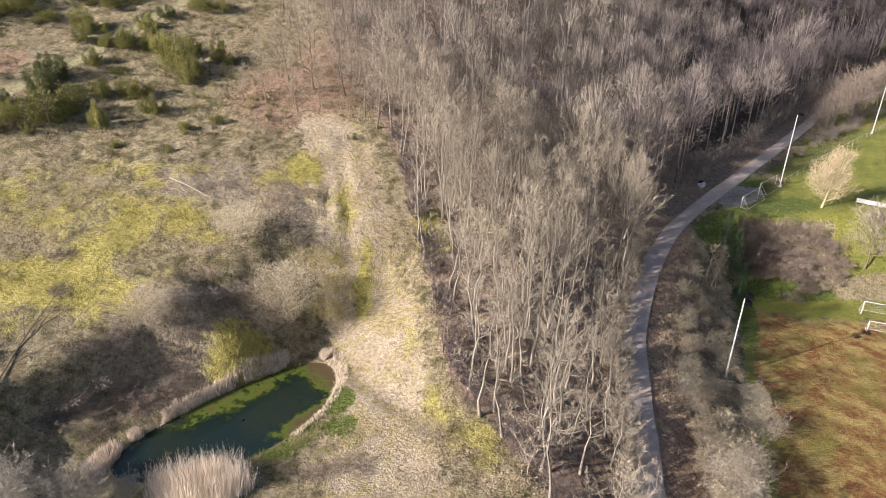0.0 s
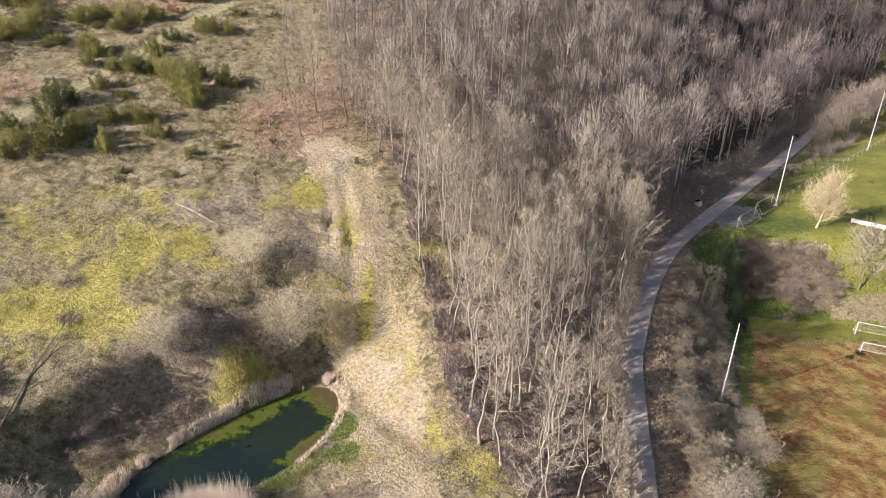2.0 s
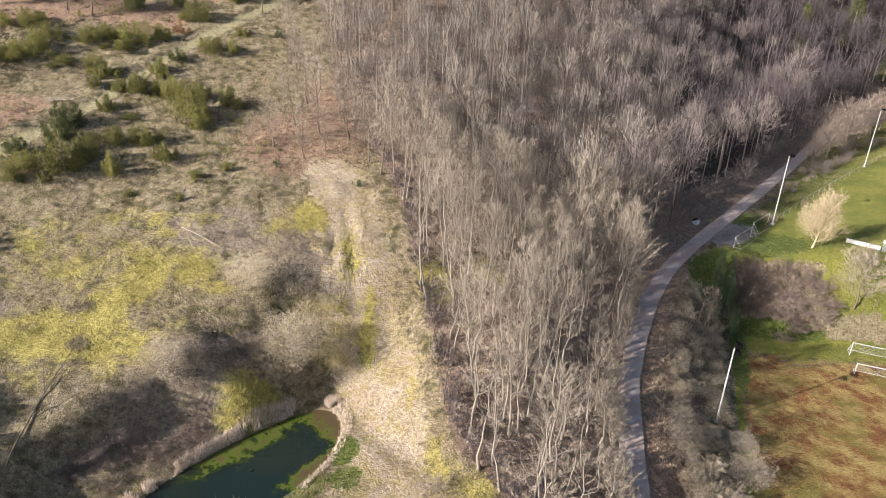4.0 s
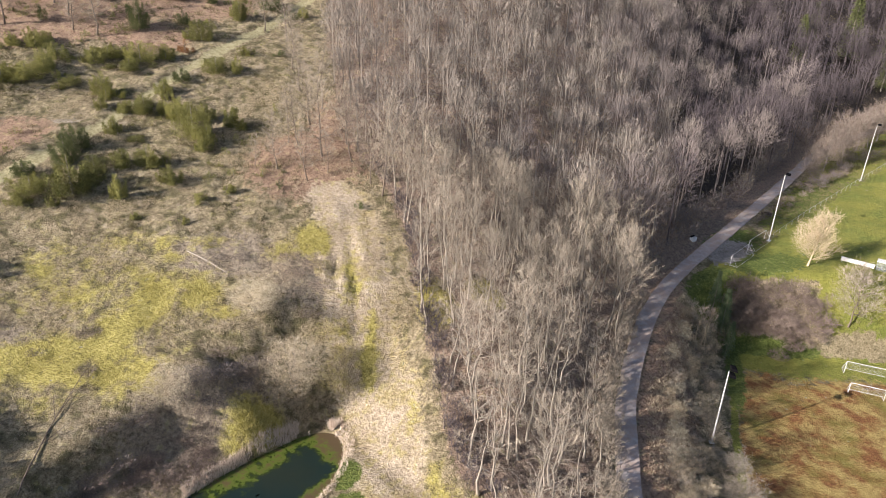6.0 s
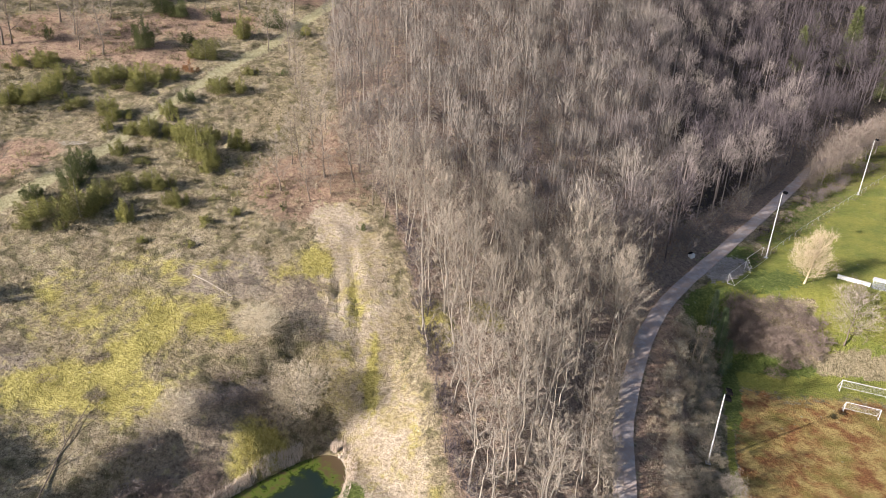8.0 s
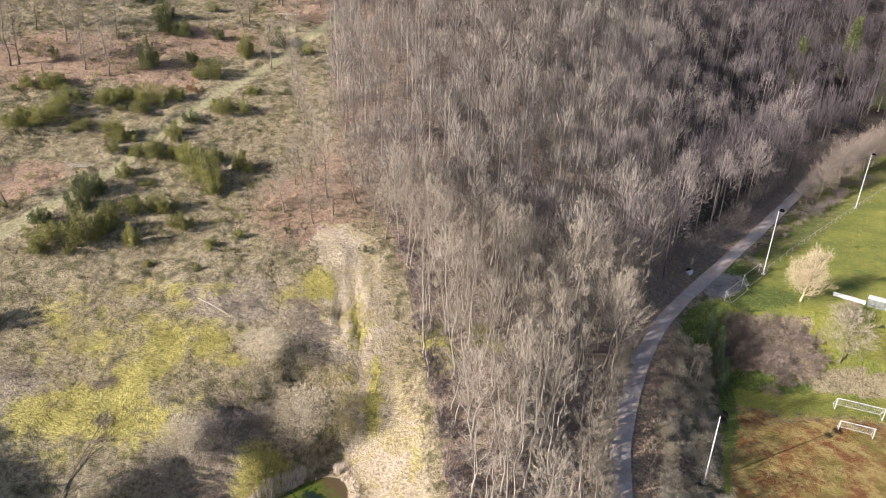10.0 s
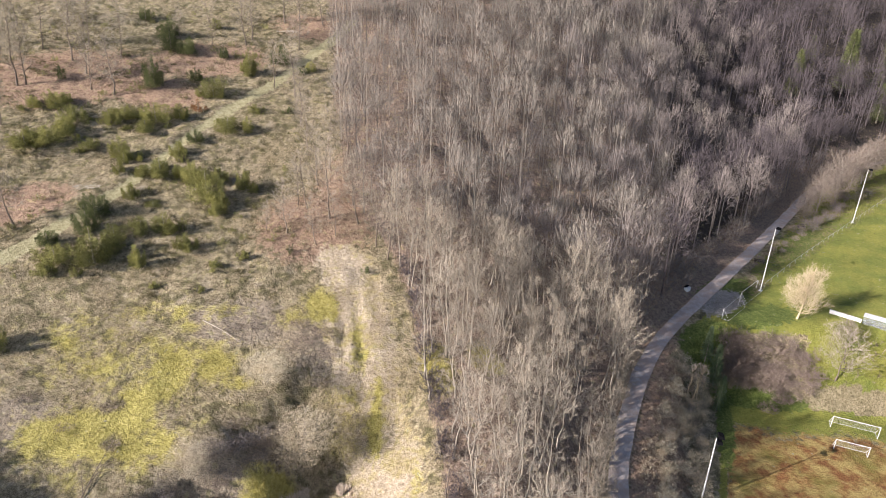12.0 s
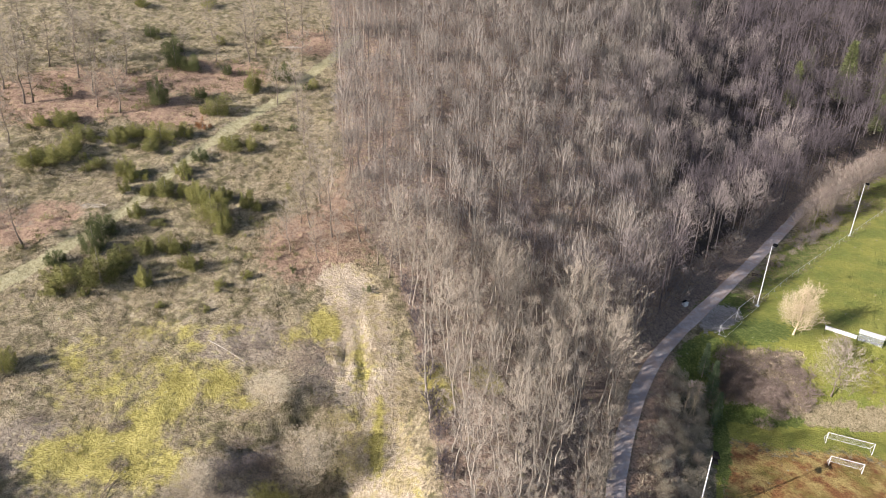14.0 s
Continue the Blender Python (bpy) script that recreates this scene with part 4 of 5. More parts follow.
for x, y, broad, tall in ((-67.5, 137.0, 6.0, 6.4), (-65.4, 151.5, 6.5, 4.2), (-69.6, 152.0, 6.5, 4.6), (-71.9, 156.8, 7.0, 5.0), (-60.0, 141.5, 4.2, 2.8), (-43.7, 153.2, 7.0, 4.4), (-80.2, 163.2, 4.5, 3.2), (-62.6, 98.9, 6.6, 4.6), (-62.1, 95.3, 5.4, 4.6), (-53.1, 121.6, 4.9, 2.4), (-57, 152, 4.0, 3.0), (-66.8, 91.5, 4.6, 3.0)):
    dark_junipers.set(x, y, broad / 2.2, tall * 1.15 / broad)
for x, y in ((-86.9, 134.6), (-28.4, 97.0)):
    ob = put(make_juniper(320 + int(y), NEEDLES_DARK, "small dark green fir sapling among bare trees", 4, "fir_sapling", ""), x, y, 1.6 if y > 100 else 0.9, 0, 0.05, 1.2)
    tagged(ob, category="tree")
rusty = put(make_juniper(330, RUST, "rust-brown leafy bush beside the grass track", 6, "rusty_bush", ""), -55.9, 131.1, 1.7, 0, 0.1, 0.75)
for k, (x, y, s) in enumerate(((-37.4, 134.9, 1.5), (-37.6, 150.7, 1.5), (-14.9, 95.5, 1.1))):
    put(make_juniper(340 + k, NEEDLES_PALE, "yellow-green low broom bush in dry grass", 6, "broom_bush", "broom bushes"), x, y, s, k, 0.1, 0.6)

# bare trees on the open slope: x, y, height
SLOPE_TREES = [(-93.6, 130.1, 17), (-92.3, 131.1, 14), (-96, 144.4, 13), (-87.8, 141.6, 15), (-79.5, 132.8, 10), (-74.3, 132.2, 14), (-74.2, 94.6, 13), (-43, 143.9, 11), (-53.5, 158.3, 14), (-53, 161.7, 15), (-47.2, 171.8, 19), (-44.2, 175.3, 14), (-37.6, 174.2, 12), (-23.2, 106.2, 15), (-27.6, 107.8, 12), (-27, 114.4, 13), (-29.9, 101.5, 11), (-22.9, 123.7, 14), (-17.9, 106.1, 13), (-21.5, 102.5, 8), (-11.7, 98.7, 12), (-29.6, 108.6, 9), (-84.8, 106.6, 10), (-100.1, 133.6, 13), (-87.7, 148.8, 13), (-69.2, 156.9, 8), (-61.4, 156.5, 8), (-25.7, 119.6, 13), (-33.7, 101.6, 6), (-19.5, 110.5, 12), (-24.5, 100, 9), (-31, 124, 12), (-34, 131, 13), (-37.5, 141, 13), (-41, 160, 13), (-14, 101.5, 11), (-83, 138, 13), (-104, 142, 14), (-79, 146, 12), (-95, 155, 14), (-106, 152, 13), (-90, 118, 11), (-65, 166, 12)]
slope_trees = Nursery([make_tree("bare_tree", 400 + k, "slender bare tree with fine twigs on the open slope", "tree", "scattered bare trees", high=14, wide=3.2, clear=0.18, limbs=18, subs=7, twigs=9, thick=0.85, lift=0.8, twig=0.03, haze=1200, low=0.12, bark=BARK_DARK, limb=0.42) for k in range(4)])
for x, y, tall in SLOPE_TREES:
    slope_trees.set(x, y, tall / 14, rnd.uniform(0.95, 1.1))

# round pale willows by the pond and in the hollow
willow = dict(haze=14000, low=0.0, clear=0.06, stems=7, limbs=42, subs=6, twigs=8, thick=0.42, lift=0.9, twig=0.013, twig_long=0.36, limb=0.3, hazy=1.85)
WILLOWS = Nursery([make_tree("willow_bush", 420 + k, "round pale leafless willow bush with dense fine twigs", "bush", "willows", twig_mat=TWIG_WILLOW if k else TWIG_PALE, bark=BARK, high=6, wide=1.6, **willow) for k in range(3)])
for x, y, size, squat in ((-26.2, 73.6, 1.5, 0.6), (-19.8, 68.3, 1.85, 0.8), (-33.2, 61.0, 1.3, 0.72)):
    WILLOWS.set(x, y, size, squat, sink=0.2)
olive = put(make_tree("willow_bush", 428, "leaning olive-yellow leafless willow shrub in the hollow", "bush", "willows", twig_mat=TWIG_OLIVE, bark=BARK_DARK, high=6, wide=2.8, **{**willow, "haze": 3600, "stems": 5, "hazy": 1.1}), -15.6, 70.4, 0.95, 0.5, 0.2, 0.8, 0.25)
for x, y, s, w in ((-14.2, 72.6, 0.8, 2.0), (-16.4, 74.2, 0.75, 4.0), (-13.4, 70.6, 0.6, 1.0)):
    plant_copy(olive, x, y, s, w, 0.2, 0.75, 0.1)
GREY_WILLOWS = Nursery([make_tree("grey_bush", 430 + k, "grey leafless bush with stiff bare shoots by the pond", "bush", "grey bushes", twig_mat=TWIG_GREY, high=5, wide=2.6, clear=0.1, stems=8, limbs=40, subs=5, twigs=7, thick=0.5, lift=1.1, twig=0.024, haze=5500, limb=0.35, twig_long=0.7) for k in range(2)])
for x, y, tall in ((-34.6, 38.6, 5.0), (-30.2, 40.0, 5.6), (-27.5, 42.3, 2.6), (-38, 41, 3.5)):
    GREY_WILLOWS.set(x, y, tall / 5)

# shrubs between the lane and the lower pitch
SHRUBS = Nursery([make_tree("bare_shrub", 440 + k, "leafless grey-brown shrub on the bank by the lane", "bush", "shrubs by the lane", twig_mat=m, high=5, wide=2.3, clear=0.06, stems=6, limbs=24, subs=5, twigs=5, thick=0.6, lift=0.9, twig=0.032, haze=800, twig_long=0.7, limb=0.4) for k, m in enumerate((TWIG_TAN, TWIG_PALE, TWIG, TWIG_TAN))])
for k in range(110):
    y = 44 + 58 * (k + rnd.random()) / 110
    near = float(np.interp(y, CENTRE[:, 1], CENTRE[:, 0]))
    x = rnd.uniform(near + 5.6, 15.2 + 0.345 * y)
    SHRUBS.set(x, y, rnd.uniform(0.45, 0.85), rnd.uniform(0.55, 0.8))
big_shrubs = Nursery([make_tree("field_bush", 450 + k, "large pale spreading leafless bush by the pitch", "bush", twig_mat=TWIG, bark=BARK, high=8, wide=3.2, clear=0.08, stems=6, limbs=36, subs=7, twigs=8, thick=0.6, lift=0.9, twig=0.024, haze=9000, limb=0.35, hazy=1.25, twig_long=0.7, low=0.0) for k in range(2)])
for x, y, tall in ((30.4, 50.0, 8.4), (38.6, 61.2, 6.5), (40.5, 67.5, 4.6), (35.0, 55.5, 5.0)):
    big_shrubs.set(x, y, tall / 8, 0.72)
for k, (x, y, tall) in enumerate(((44.6, 96.5, 7.6), (45.8, 97.0, 8.0), (46.8, 97.6, 7.4))):
    birch = put(make_tree("birch", 460 + k, "thin pale-stemmed leafless birch in the shrubs", "tree", "birches", twig_mat=TWIG, bark=TWIG_TAN, high=7, wide=1.3, clear=0.5, limbs=10, subs=6, twigs=6, thick=0.9), x, y, tall / 7)
corner = Nursery([make_conifer(325 + k, FIR, "green bushy young conifer at the corner of the pitch") for k in range(2)])
for x, y, tall in ((51.3, 102.0, 9.5), (50.0, 104.4, 8.0), (52.2, 99.6, 6.5), (50.8, 97.4, 4.5)):
    corner.set(x, y, tall / 9.0, 0.9)

# trees beside the upper pitch and along the far lane
lone = put(make_tree("field_tree", 470, "sunlit tan leafless tree with a dense rounded crown", "tree", twig_mat=TWIG_TAN, bark=TWIG_TAN, high=11, wide=4.3, clear=0.10, limbs=38, subs=9, twigs=8, thick=1.15, lift=1.1, twig=0.034, haze=7500, low=0.10), 69.8, 111.4, 1.0)
second = put(make_tree("field_tree", 471, "pale leafless tree on the grassy bank", "tree", twig_mat=TWIG, bark=BARK_DARK, high=10, wide=5.0, clear=0.25, limbs=20, subs=8, twigs=8, thick=0.9, lift=0.7, twig=0.024, haze=2600, low=0.2), 74.4, 101.9, 1.1, 0.0, 0.1, 0.95)
third = put(make_tree("field_tree", 472, "small pale leafless tree beside the dugout", "tree", twig_mat=TWIG, bark=BARK_DARK, high=6, wide=3.0, clear=0.2, limbs=18, subs=7, twigs=7, thick=0.6, twig=0.022, haze=2600), 76.0, 105.4, 0.9)
lane_trees = Nursery([make_tree("lane_tree", 480 + k, "bushy brown leafless tree along the lane", "tree", "lane trees", twig_mat=TWIG_LANE, high=12, wide=4.2, clear=0.15, limbs=22, subs=6, twigs=6, thick=0.8, lift=1.1, twig=0.04, haze=4500, low=0.08) for k in range(2)])
for x, y, tall in ((99, 168, 8), (104, 171, 11), (108, 177, 12), (113, 178, 12), (119, 188, 13), (125, 192, 13), (131, 196, 13), (138, 203, 14), (146, 206, 13), (154, 212, 13), (164, 218, 14), (176, 224, 14), (96.5, 164, 5)):
    lane_trees.set(x, y, tall / 10, 0.85)
strip_shrubs = Nursery([make_tree("strip_shrub", 486 + k, "low leafless brown shrub on the rough strip by the railing", "bush", "shrubs by the railing", twig_mat=m, high=5, wide=2.3, clear=0.06, stems=5, limbs=15, subs=5, twigs=5, thick=0.5, twig=0.04, haze=900, twig_long=0.7, limb=0.4) for k, m in enumerate((TWIG_MIDDLE, TWIG_LANE, BRAMBLE))])
for k in range(75):
    f = rnd.random()
    x, y = 70 + 58 * f, 131 + 54 * f
    off = rnd.uniform(0.5, 6.5)
    x, y = x - 0.672 * off, y + 0.740 * off
    if float(road_at(x, y)[0][0]) > 3.0:
        strip_shrubs.set(x, y, rnd.uniform(0.3, 0.6) + 0.3 * (f > 0.45), rnd.uniform(0.5, 0.8))
conifers = Nursery([make_conifer(490, NEEDLES_PALE, "light yellow-green slender conifer in the wood")])
for x, y, tall in ((153, 257, 21), (172, 263, 23), (127, 244, 15), (96, 281, 15), (140, 262, 13), (163, 246, 13)):
    conifers.set(x, y, tall / 6.5, 0.78)

# brambles
dark_thickets = Nursery([make_thicket(510 + k, TWIG_MIDDLE, "dark purple-brown tangle under the scarp of the hollow") for k in range(2)])
for x, y, s in ((-30.5, 64.2, 1.9), (-28.4, 65.6, 2.0), (-26.2, 65.4, 1.8), (-31.6, 62.0, 1.6), (-28.6, 62.8, 1.7), (-35.5, 58.6, 1.6), (-38.5, 56.5, 1.6), (-36.8, 55.2, 1.7), (-26.0, 68.0, 1.6)):
    dark_thickets.set(x, y, s, 0.7)
thickets = Nursery([make_thicket(500 + k, BRAMBLE, "low tangle of leafless purple-brown brambles") for k in range(3)])
for k in range(80):
    f = rnd.random() ** 1.3
    x = 54.0 + 15.5 * f + rnd.normal() * 1.0
    y = 104.9 - 2.2 * f + rnd.normal() * 1.5
    thickets.set(x, y, rnd.uniform(1.3, 2.6), rnd.uniform(0.9, 1.5))
for k in range(60):
    u, v = rnd.uniform(-14, 7), rnd.uniform(6.5, 11.5)
    x = HOLLOW[0] + u * math.cos(HOLLOW[2]) - v * math.sin(HOLLOW[2])
    y = HOLLOW[1] + u * math.sin(HOLLOW[2]) + v * math.cos(HOLLOW[2])
    if math.hypot(x + 24.9, y - 63.2) > 4.0 and pond_at(x, y)[0] > 1.3:
        thickets.set(x, y, rnd.uniform(1.0, 2.0), rnd.uniform(0.5, 0.9))
for k in range(26):
    y = 50 + 50 * rnd.random()
    x = rnd.uniform(float(np.interp(y, CENTRE[:, 1], CENTRE[:, 0])) + 4.2, 15.8 + 0.345 * y)
    thickets.set(x, y, rnd.uniform(0.9, 1.8), rnd.uniform(0.6, 1.0))
for x, y, s in ((-45.5, 67.4, 1.6), (-37.4, 66.6, 1.2), (-43.6, 62.6, 1.3), (-34, 81.5, 1.6), (-31, 82.5, 1.5), (-36, 84, 1.3), (-20, 83, 1.6), (-22.5, 81, 1.6), (-18.5, 79.5, 1.4), (-24, 84, 1.3), (-19, 76, 1.5), (-29, 68.5, 1.8), (-27, 66.5, 1.5), (-28.5, 65, 1.4), (-23.5, 69.5, 1.5), (-30.5, 63.5, 1.5), (-50, 64, 1.4), (-57, 67, 1.6)):
    thickets.set(x, y, s, 0.55)

for x, y, s in ((-9.5, 46.5, 1.2), (-11.5, 45.5, 1.3), (-13.5, 44.5, 1.2), (-8.0, 47.5, 1.0), (-7.2, 46, 0.9), (-25.5, 67, 1.3)):
    thickets.set(x, y, s, 0.7, label="brown dead stalks in a low tangle")
fan = put(make_tree("fan_bush", 445, "small fan-shaped bare bush on the grass strip", "bush", twig_mat=BRAMBLE, high=2.2, wide=1.5, clear=0.03, stems=9, limbs=18, subs=4, twigs=3, thick=0.5, lift=0.6, twig=0.02), -0.6, 50.6, 1.0)

snag = put(make_tree("dead_tree", 446, "dark dead leaning tree with bare crooked limbs", "tree", bark=BARK_DARK, twig_mat=BARK_DARK, high=7, wide=3.6, clear=0.3, limbs=8, subs=3, twigs=1, thick=1.0, lift=0.5, twig=0.03), 0.2, 61.5, 1.0, 2.2)

# trees beyond the view whose shade lies over the hollow
shade = Nursery([make_tree("forest_tree", 110, "tall bare dense-twigged tree beyond the hollow", "tree", "trees beyond the hollow", high=14.5, wide=3.6, clear=0.3, limbs=18, subs=6, twigs=6, thick=0.8, haze=3200, low=0.15, twig=0.12, twig_long=1.0)])
for x, y in ((-85, 24), (-85, 29), (-82.5, 24), (-82.5, 26.5), (-82.5, 29), (-82.5, 31.5), (-82.5, 41.5), (-82.5, 44), (-82.5, 46.5), (-82.5, 49), (-80, 24), (-80, 26.5), (-80, 29), (-80, 31.5), (-80, 39), (-80, 41.5), (-80, 44), (-80, 46.5), (-80, 49), (-77.5, 26.5), (-77.5, 29), (-77.5, 31.5), (-77.5, 34), (-77.5, 39), (-77.5, 41.5), (-77.5, 44), (-77.5, 46.5), (-77.5, 49), (-75, 34), (-75, 39), (-75, 41.5), (-75, 44), (-72.5, 36.5), (-72.5, 41.5), (-72.5, 44), (-70, 41.5)):
    shade.set(x, y, rnd.uniform(0.92, 1.0))

# ---- reeds and grass ----
def stuff_spikes(name, x, y, tall, width, per, mat, label, category, splay=0.25, base=0.12):
    """Blades or stalks in tufts at the given places, as one object."""
    n = len(x)
    z = height(x, y)
    root = np.repeat(np.column_stack([x, y, z - 0.05]), per, axis=0)
    spot_out = rnd.normal(size=(n * per, 2)) * base
    root[:, :2] += spot_out
    way = np.column_stack([rnd.normal(size=(n * per, 2)) * splay, np.ones(n * per)])
    way = unit(way) * (np.repeat(tall, per) * rnd.uniform(0.6, 1.1, n * per))[:, None]
    h = Heap()
    h.spikes(root, way, width, rnd)
    return tagged(new(name, h.mesh(name, mat)), label, category, kind="stuff")


def pond_ring(n, inner, outer, u0=-20, u1=20, side=0):
    w = rnd.uniform(0, 2 * math.pi, n * 4)
    r = rnd.uniform(inner, outer, n * 4)
    u, v = POND[2] * r * np.cos(w), POND[3] * r * np.sin(w)
    keep = (u > u0) & (u < u1) & ((v * side >= 0) if side else True)
    u, v = u[keep][:n], v[keep][:n]
    v = v + BEND * u * u
    c, s = math.cos(POND[4]), math.sin(POND[4])
    return POND[0] + u * c - v * s, POND[1] + u * s + v * c


rx, ry = pond_ring(2600, 0.97, 1.16, side=1)
patchy_reed = fractal(rx, ry, 2.5, 2) > 0.40
rx, ry = rx[patchy_reed], ry[patchy_reed]
stuff_spikes("pond_reeds", rx, ry, rnd.uniform(0.45, 1.25, len(rx)), 0.04, 6, REED, "short pale dry reeds along the pond's edge", "reeds", 0.16, 0.10)
rx, ry = pond_ring(600, 0.99, 1.16, 2, 15, -1)
stuff_spikes("pond_reeds", rx, ry, rnd.uniform(0.2, 0.6, len(rx)), 0.04, 4, REED, "thin pinkish dry reeds on the near bank", "reeds", 0.16, 0.10)
m = 900
w, r = rnd.uniform(0, 6.28, m), np.sqrt(rnd.random(m))
rx, ry = -21.4 + 4.2 * r * np.cos(w) + rnd.normal(size=m) * 0.5, 43.6 + 2.3 * r * np.sin(w) + rnd.normal(size=m) * 0.4
stuff_spikes("reed_bed", rx, ry, rnd.uniform(1.5, 3.7, m), 0.04, 9, REED, "tall dense bed of pale pinkish dry reeds by the pond", "reeds", 0.17, 0.16)


def meadow_places(n, x0, x1, y0, y1):
    x, y = rnd.uniform(x0, x1, n), rnd.uniform(y0, y1, n)
    d, _ = road_at(x, y)
    q, _, _ = pond_at(x, y)
    keep = (q > 1.1) & (np.abs(d) > 2.6)
    x, y = x[keep], y[keep]
    return x, y, ground_zones(x, y)


x, y, zones = meadow_places(95000, -75, 24, 40, 128)
lump = fractal(x, y, 3.0, 2)
chance = rnd.random(len(x))
open_land = (zones["wood"] < 0.5) & (zones["track"] < 0.3)
mossy = open_land & (zones["moss"] > 0.35 + 0.5 * (chance - 0.5)) & (lump > 0.40)
strawy = open_land & ~mossy & (lump > 0.50)
stuff_spikes("dry_tussocks", x[strawy], y[strawy], 0.15 + 0.4 * lump[strawy], 0.034, 5, STRAW, "tufts of dry straw-coloured grass over the meadow", "grass", 0.9, 0.22)
stuff_spikes("yellow_tussocks", x[mossy], y[mossy], 0.15 + 0.35 * lump[mossy], 0.04, 5, MOSS, "tufts of yellow-green mossy grass", "grass", 0.9, 0.22)
mx, my = rnd.normal(-24.2, 1.5, 420), rnd.normal(62.4, 1.1, 420)
stuff_spikes("mound_tussocks", mx, my, rnd.uniform(0.4, 0.9, 420), 0.05, 7, MOSS, "long yellow-green grass on the mound by the pond", "grass", 0.45, 0.2)
x, y, zones = meadow_places(22000, 20, 70, 44, 112)
d, _ = road_at(x, y)
verge = ((d > 3.0) & (x < 16.5 + 0.345 * y) & (fractal(x, y, 4, 2) > 0.45) | (zones["slope"] > 0.5)) & (zones["fresh"] < 0.3)
stuff_spikes("bank_grass", x[verge], y[verge], np.full(verge.sum(), 0.6), 0.06, 5, STRAW, "long dry grass on the banks by the lane", "grass", 0.5, 0.2)
x, y, zones = meadow_places(26000, 55, 150, 118, 205)
d, _ = road_at(x, y)
rough_strip = (d > 2.6) & ((x - 69.4) * 0.672 - (y - 125.2) * 0.740 < 0.3) & (fractal(x, y, 5, 2) > 0.42)
stuff_spikes("strip_grass", x[rough_strip], y[rough_strip], rnd.uniform(0.3, 0.7, rough_strip.sum()), 0.06, 6, HEATH, "rough brown-green grass between lane and railing", "grass", 0.6, 0.25)
gx, gy = rnd.normal(-13.0, 1.8, 1400), rnd.normal(52, 3.4, 1400)
lush = fractal(gx, gy, 2.2, 2) > 0.52
gx, gy = gx[lush], gy[lush]
stuff_spikes("green_tussocks", gx + 0.5 * (gy - 52), gy, np.full(len(gx), 0.35), 0.045, 6, GREEN, "fresh green grass tufts by the pond", "grass", 0.6, 0.2)

stuff_spikes("heath_tufts", hx[keep], hy[keep], rnd.uniform(0.4, 0.9, keep.sum()), 0.10, 14, HEATH, "low dark heathy tufts dotted over the slope", "heath", 0.7, 0.35)
x, y, zones = meadow_places(26000, -115, -24, 84, 185)
keep = (fractal(x, y, 3.0, 2) > 0.5) & (zones["track"] < 0.3)
stuff_spikes("slope_grass", x[keep], y[keep], rnd.uniform(0.25, 0.5, keep.sum()), 0.05, 4, STRAW, "dry grass tufts over the upper slope", "grass", 0.6, 0.2)

# ---- sports ground fittings ----
def paint(name, colour, rough=0.45, metal=0.0, dirt=0.25):
    m, t, b = material(name, rough)
    n = grain(t, 2.5, 5.0)
    dull = tuple(c * (1 - dirt) for c in colour)
    t.links.new(ramp(t, n, (0.35, dull), (0.6, colour)), b.inputs["Base Color"])
    b.inputs["Metallic"].default_value = metal
    return m


WHITE = paint("white_paint", (0.72, 0.72, 0.70))
GALVANISED = paint("galvanised_steel", (0.55, 0.57, 0.58), 0.4, 0.6)
BLACK = paint("black_casing", (0.006, 0.006, 0.007), 0.95)
BLACK.node_tree.nodes["Principled BSDF"].inputs["Specular IOR Level"].default_value = 0.05
NET = paint("net_cord", (0.60, 0.62, 0.60), 0.8)
DARK_WOOD = paint("dark_timber", (0.06, 0.045, 0.035), 0.8)


MAST = paint("pale_grey_mast", (0.60, 0.60, 0.59))


def rod(parent, name, a, b, radius, mat, label="", k=8):
    h = Heap()
    p = np.linspace(np.array(a, float), np.array(b, float), 3)
    h.tube(p, [radius] * 3, k)
    return part(name, h.mesh(name, mat, True), parent, label)


def block(parent, name, lo, hi, mat, label=""):
    h = Heap()
    h.box(lo, hi)
    return part(name, h.mesh(name, mat), parent, label)


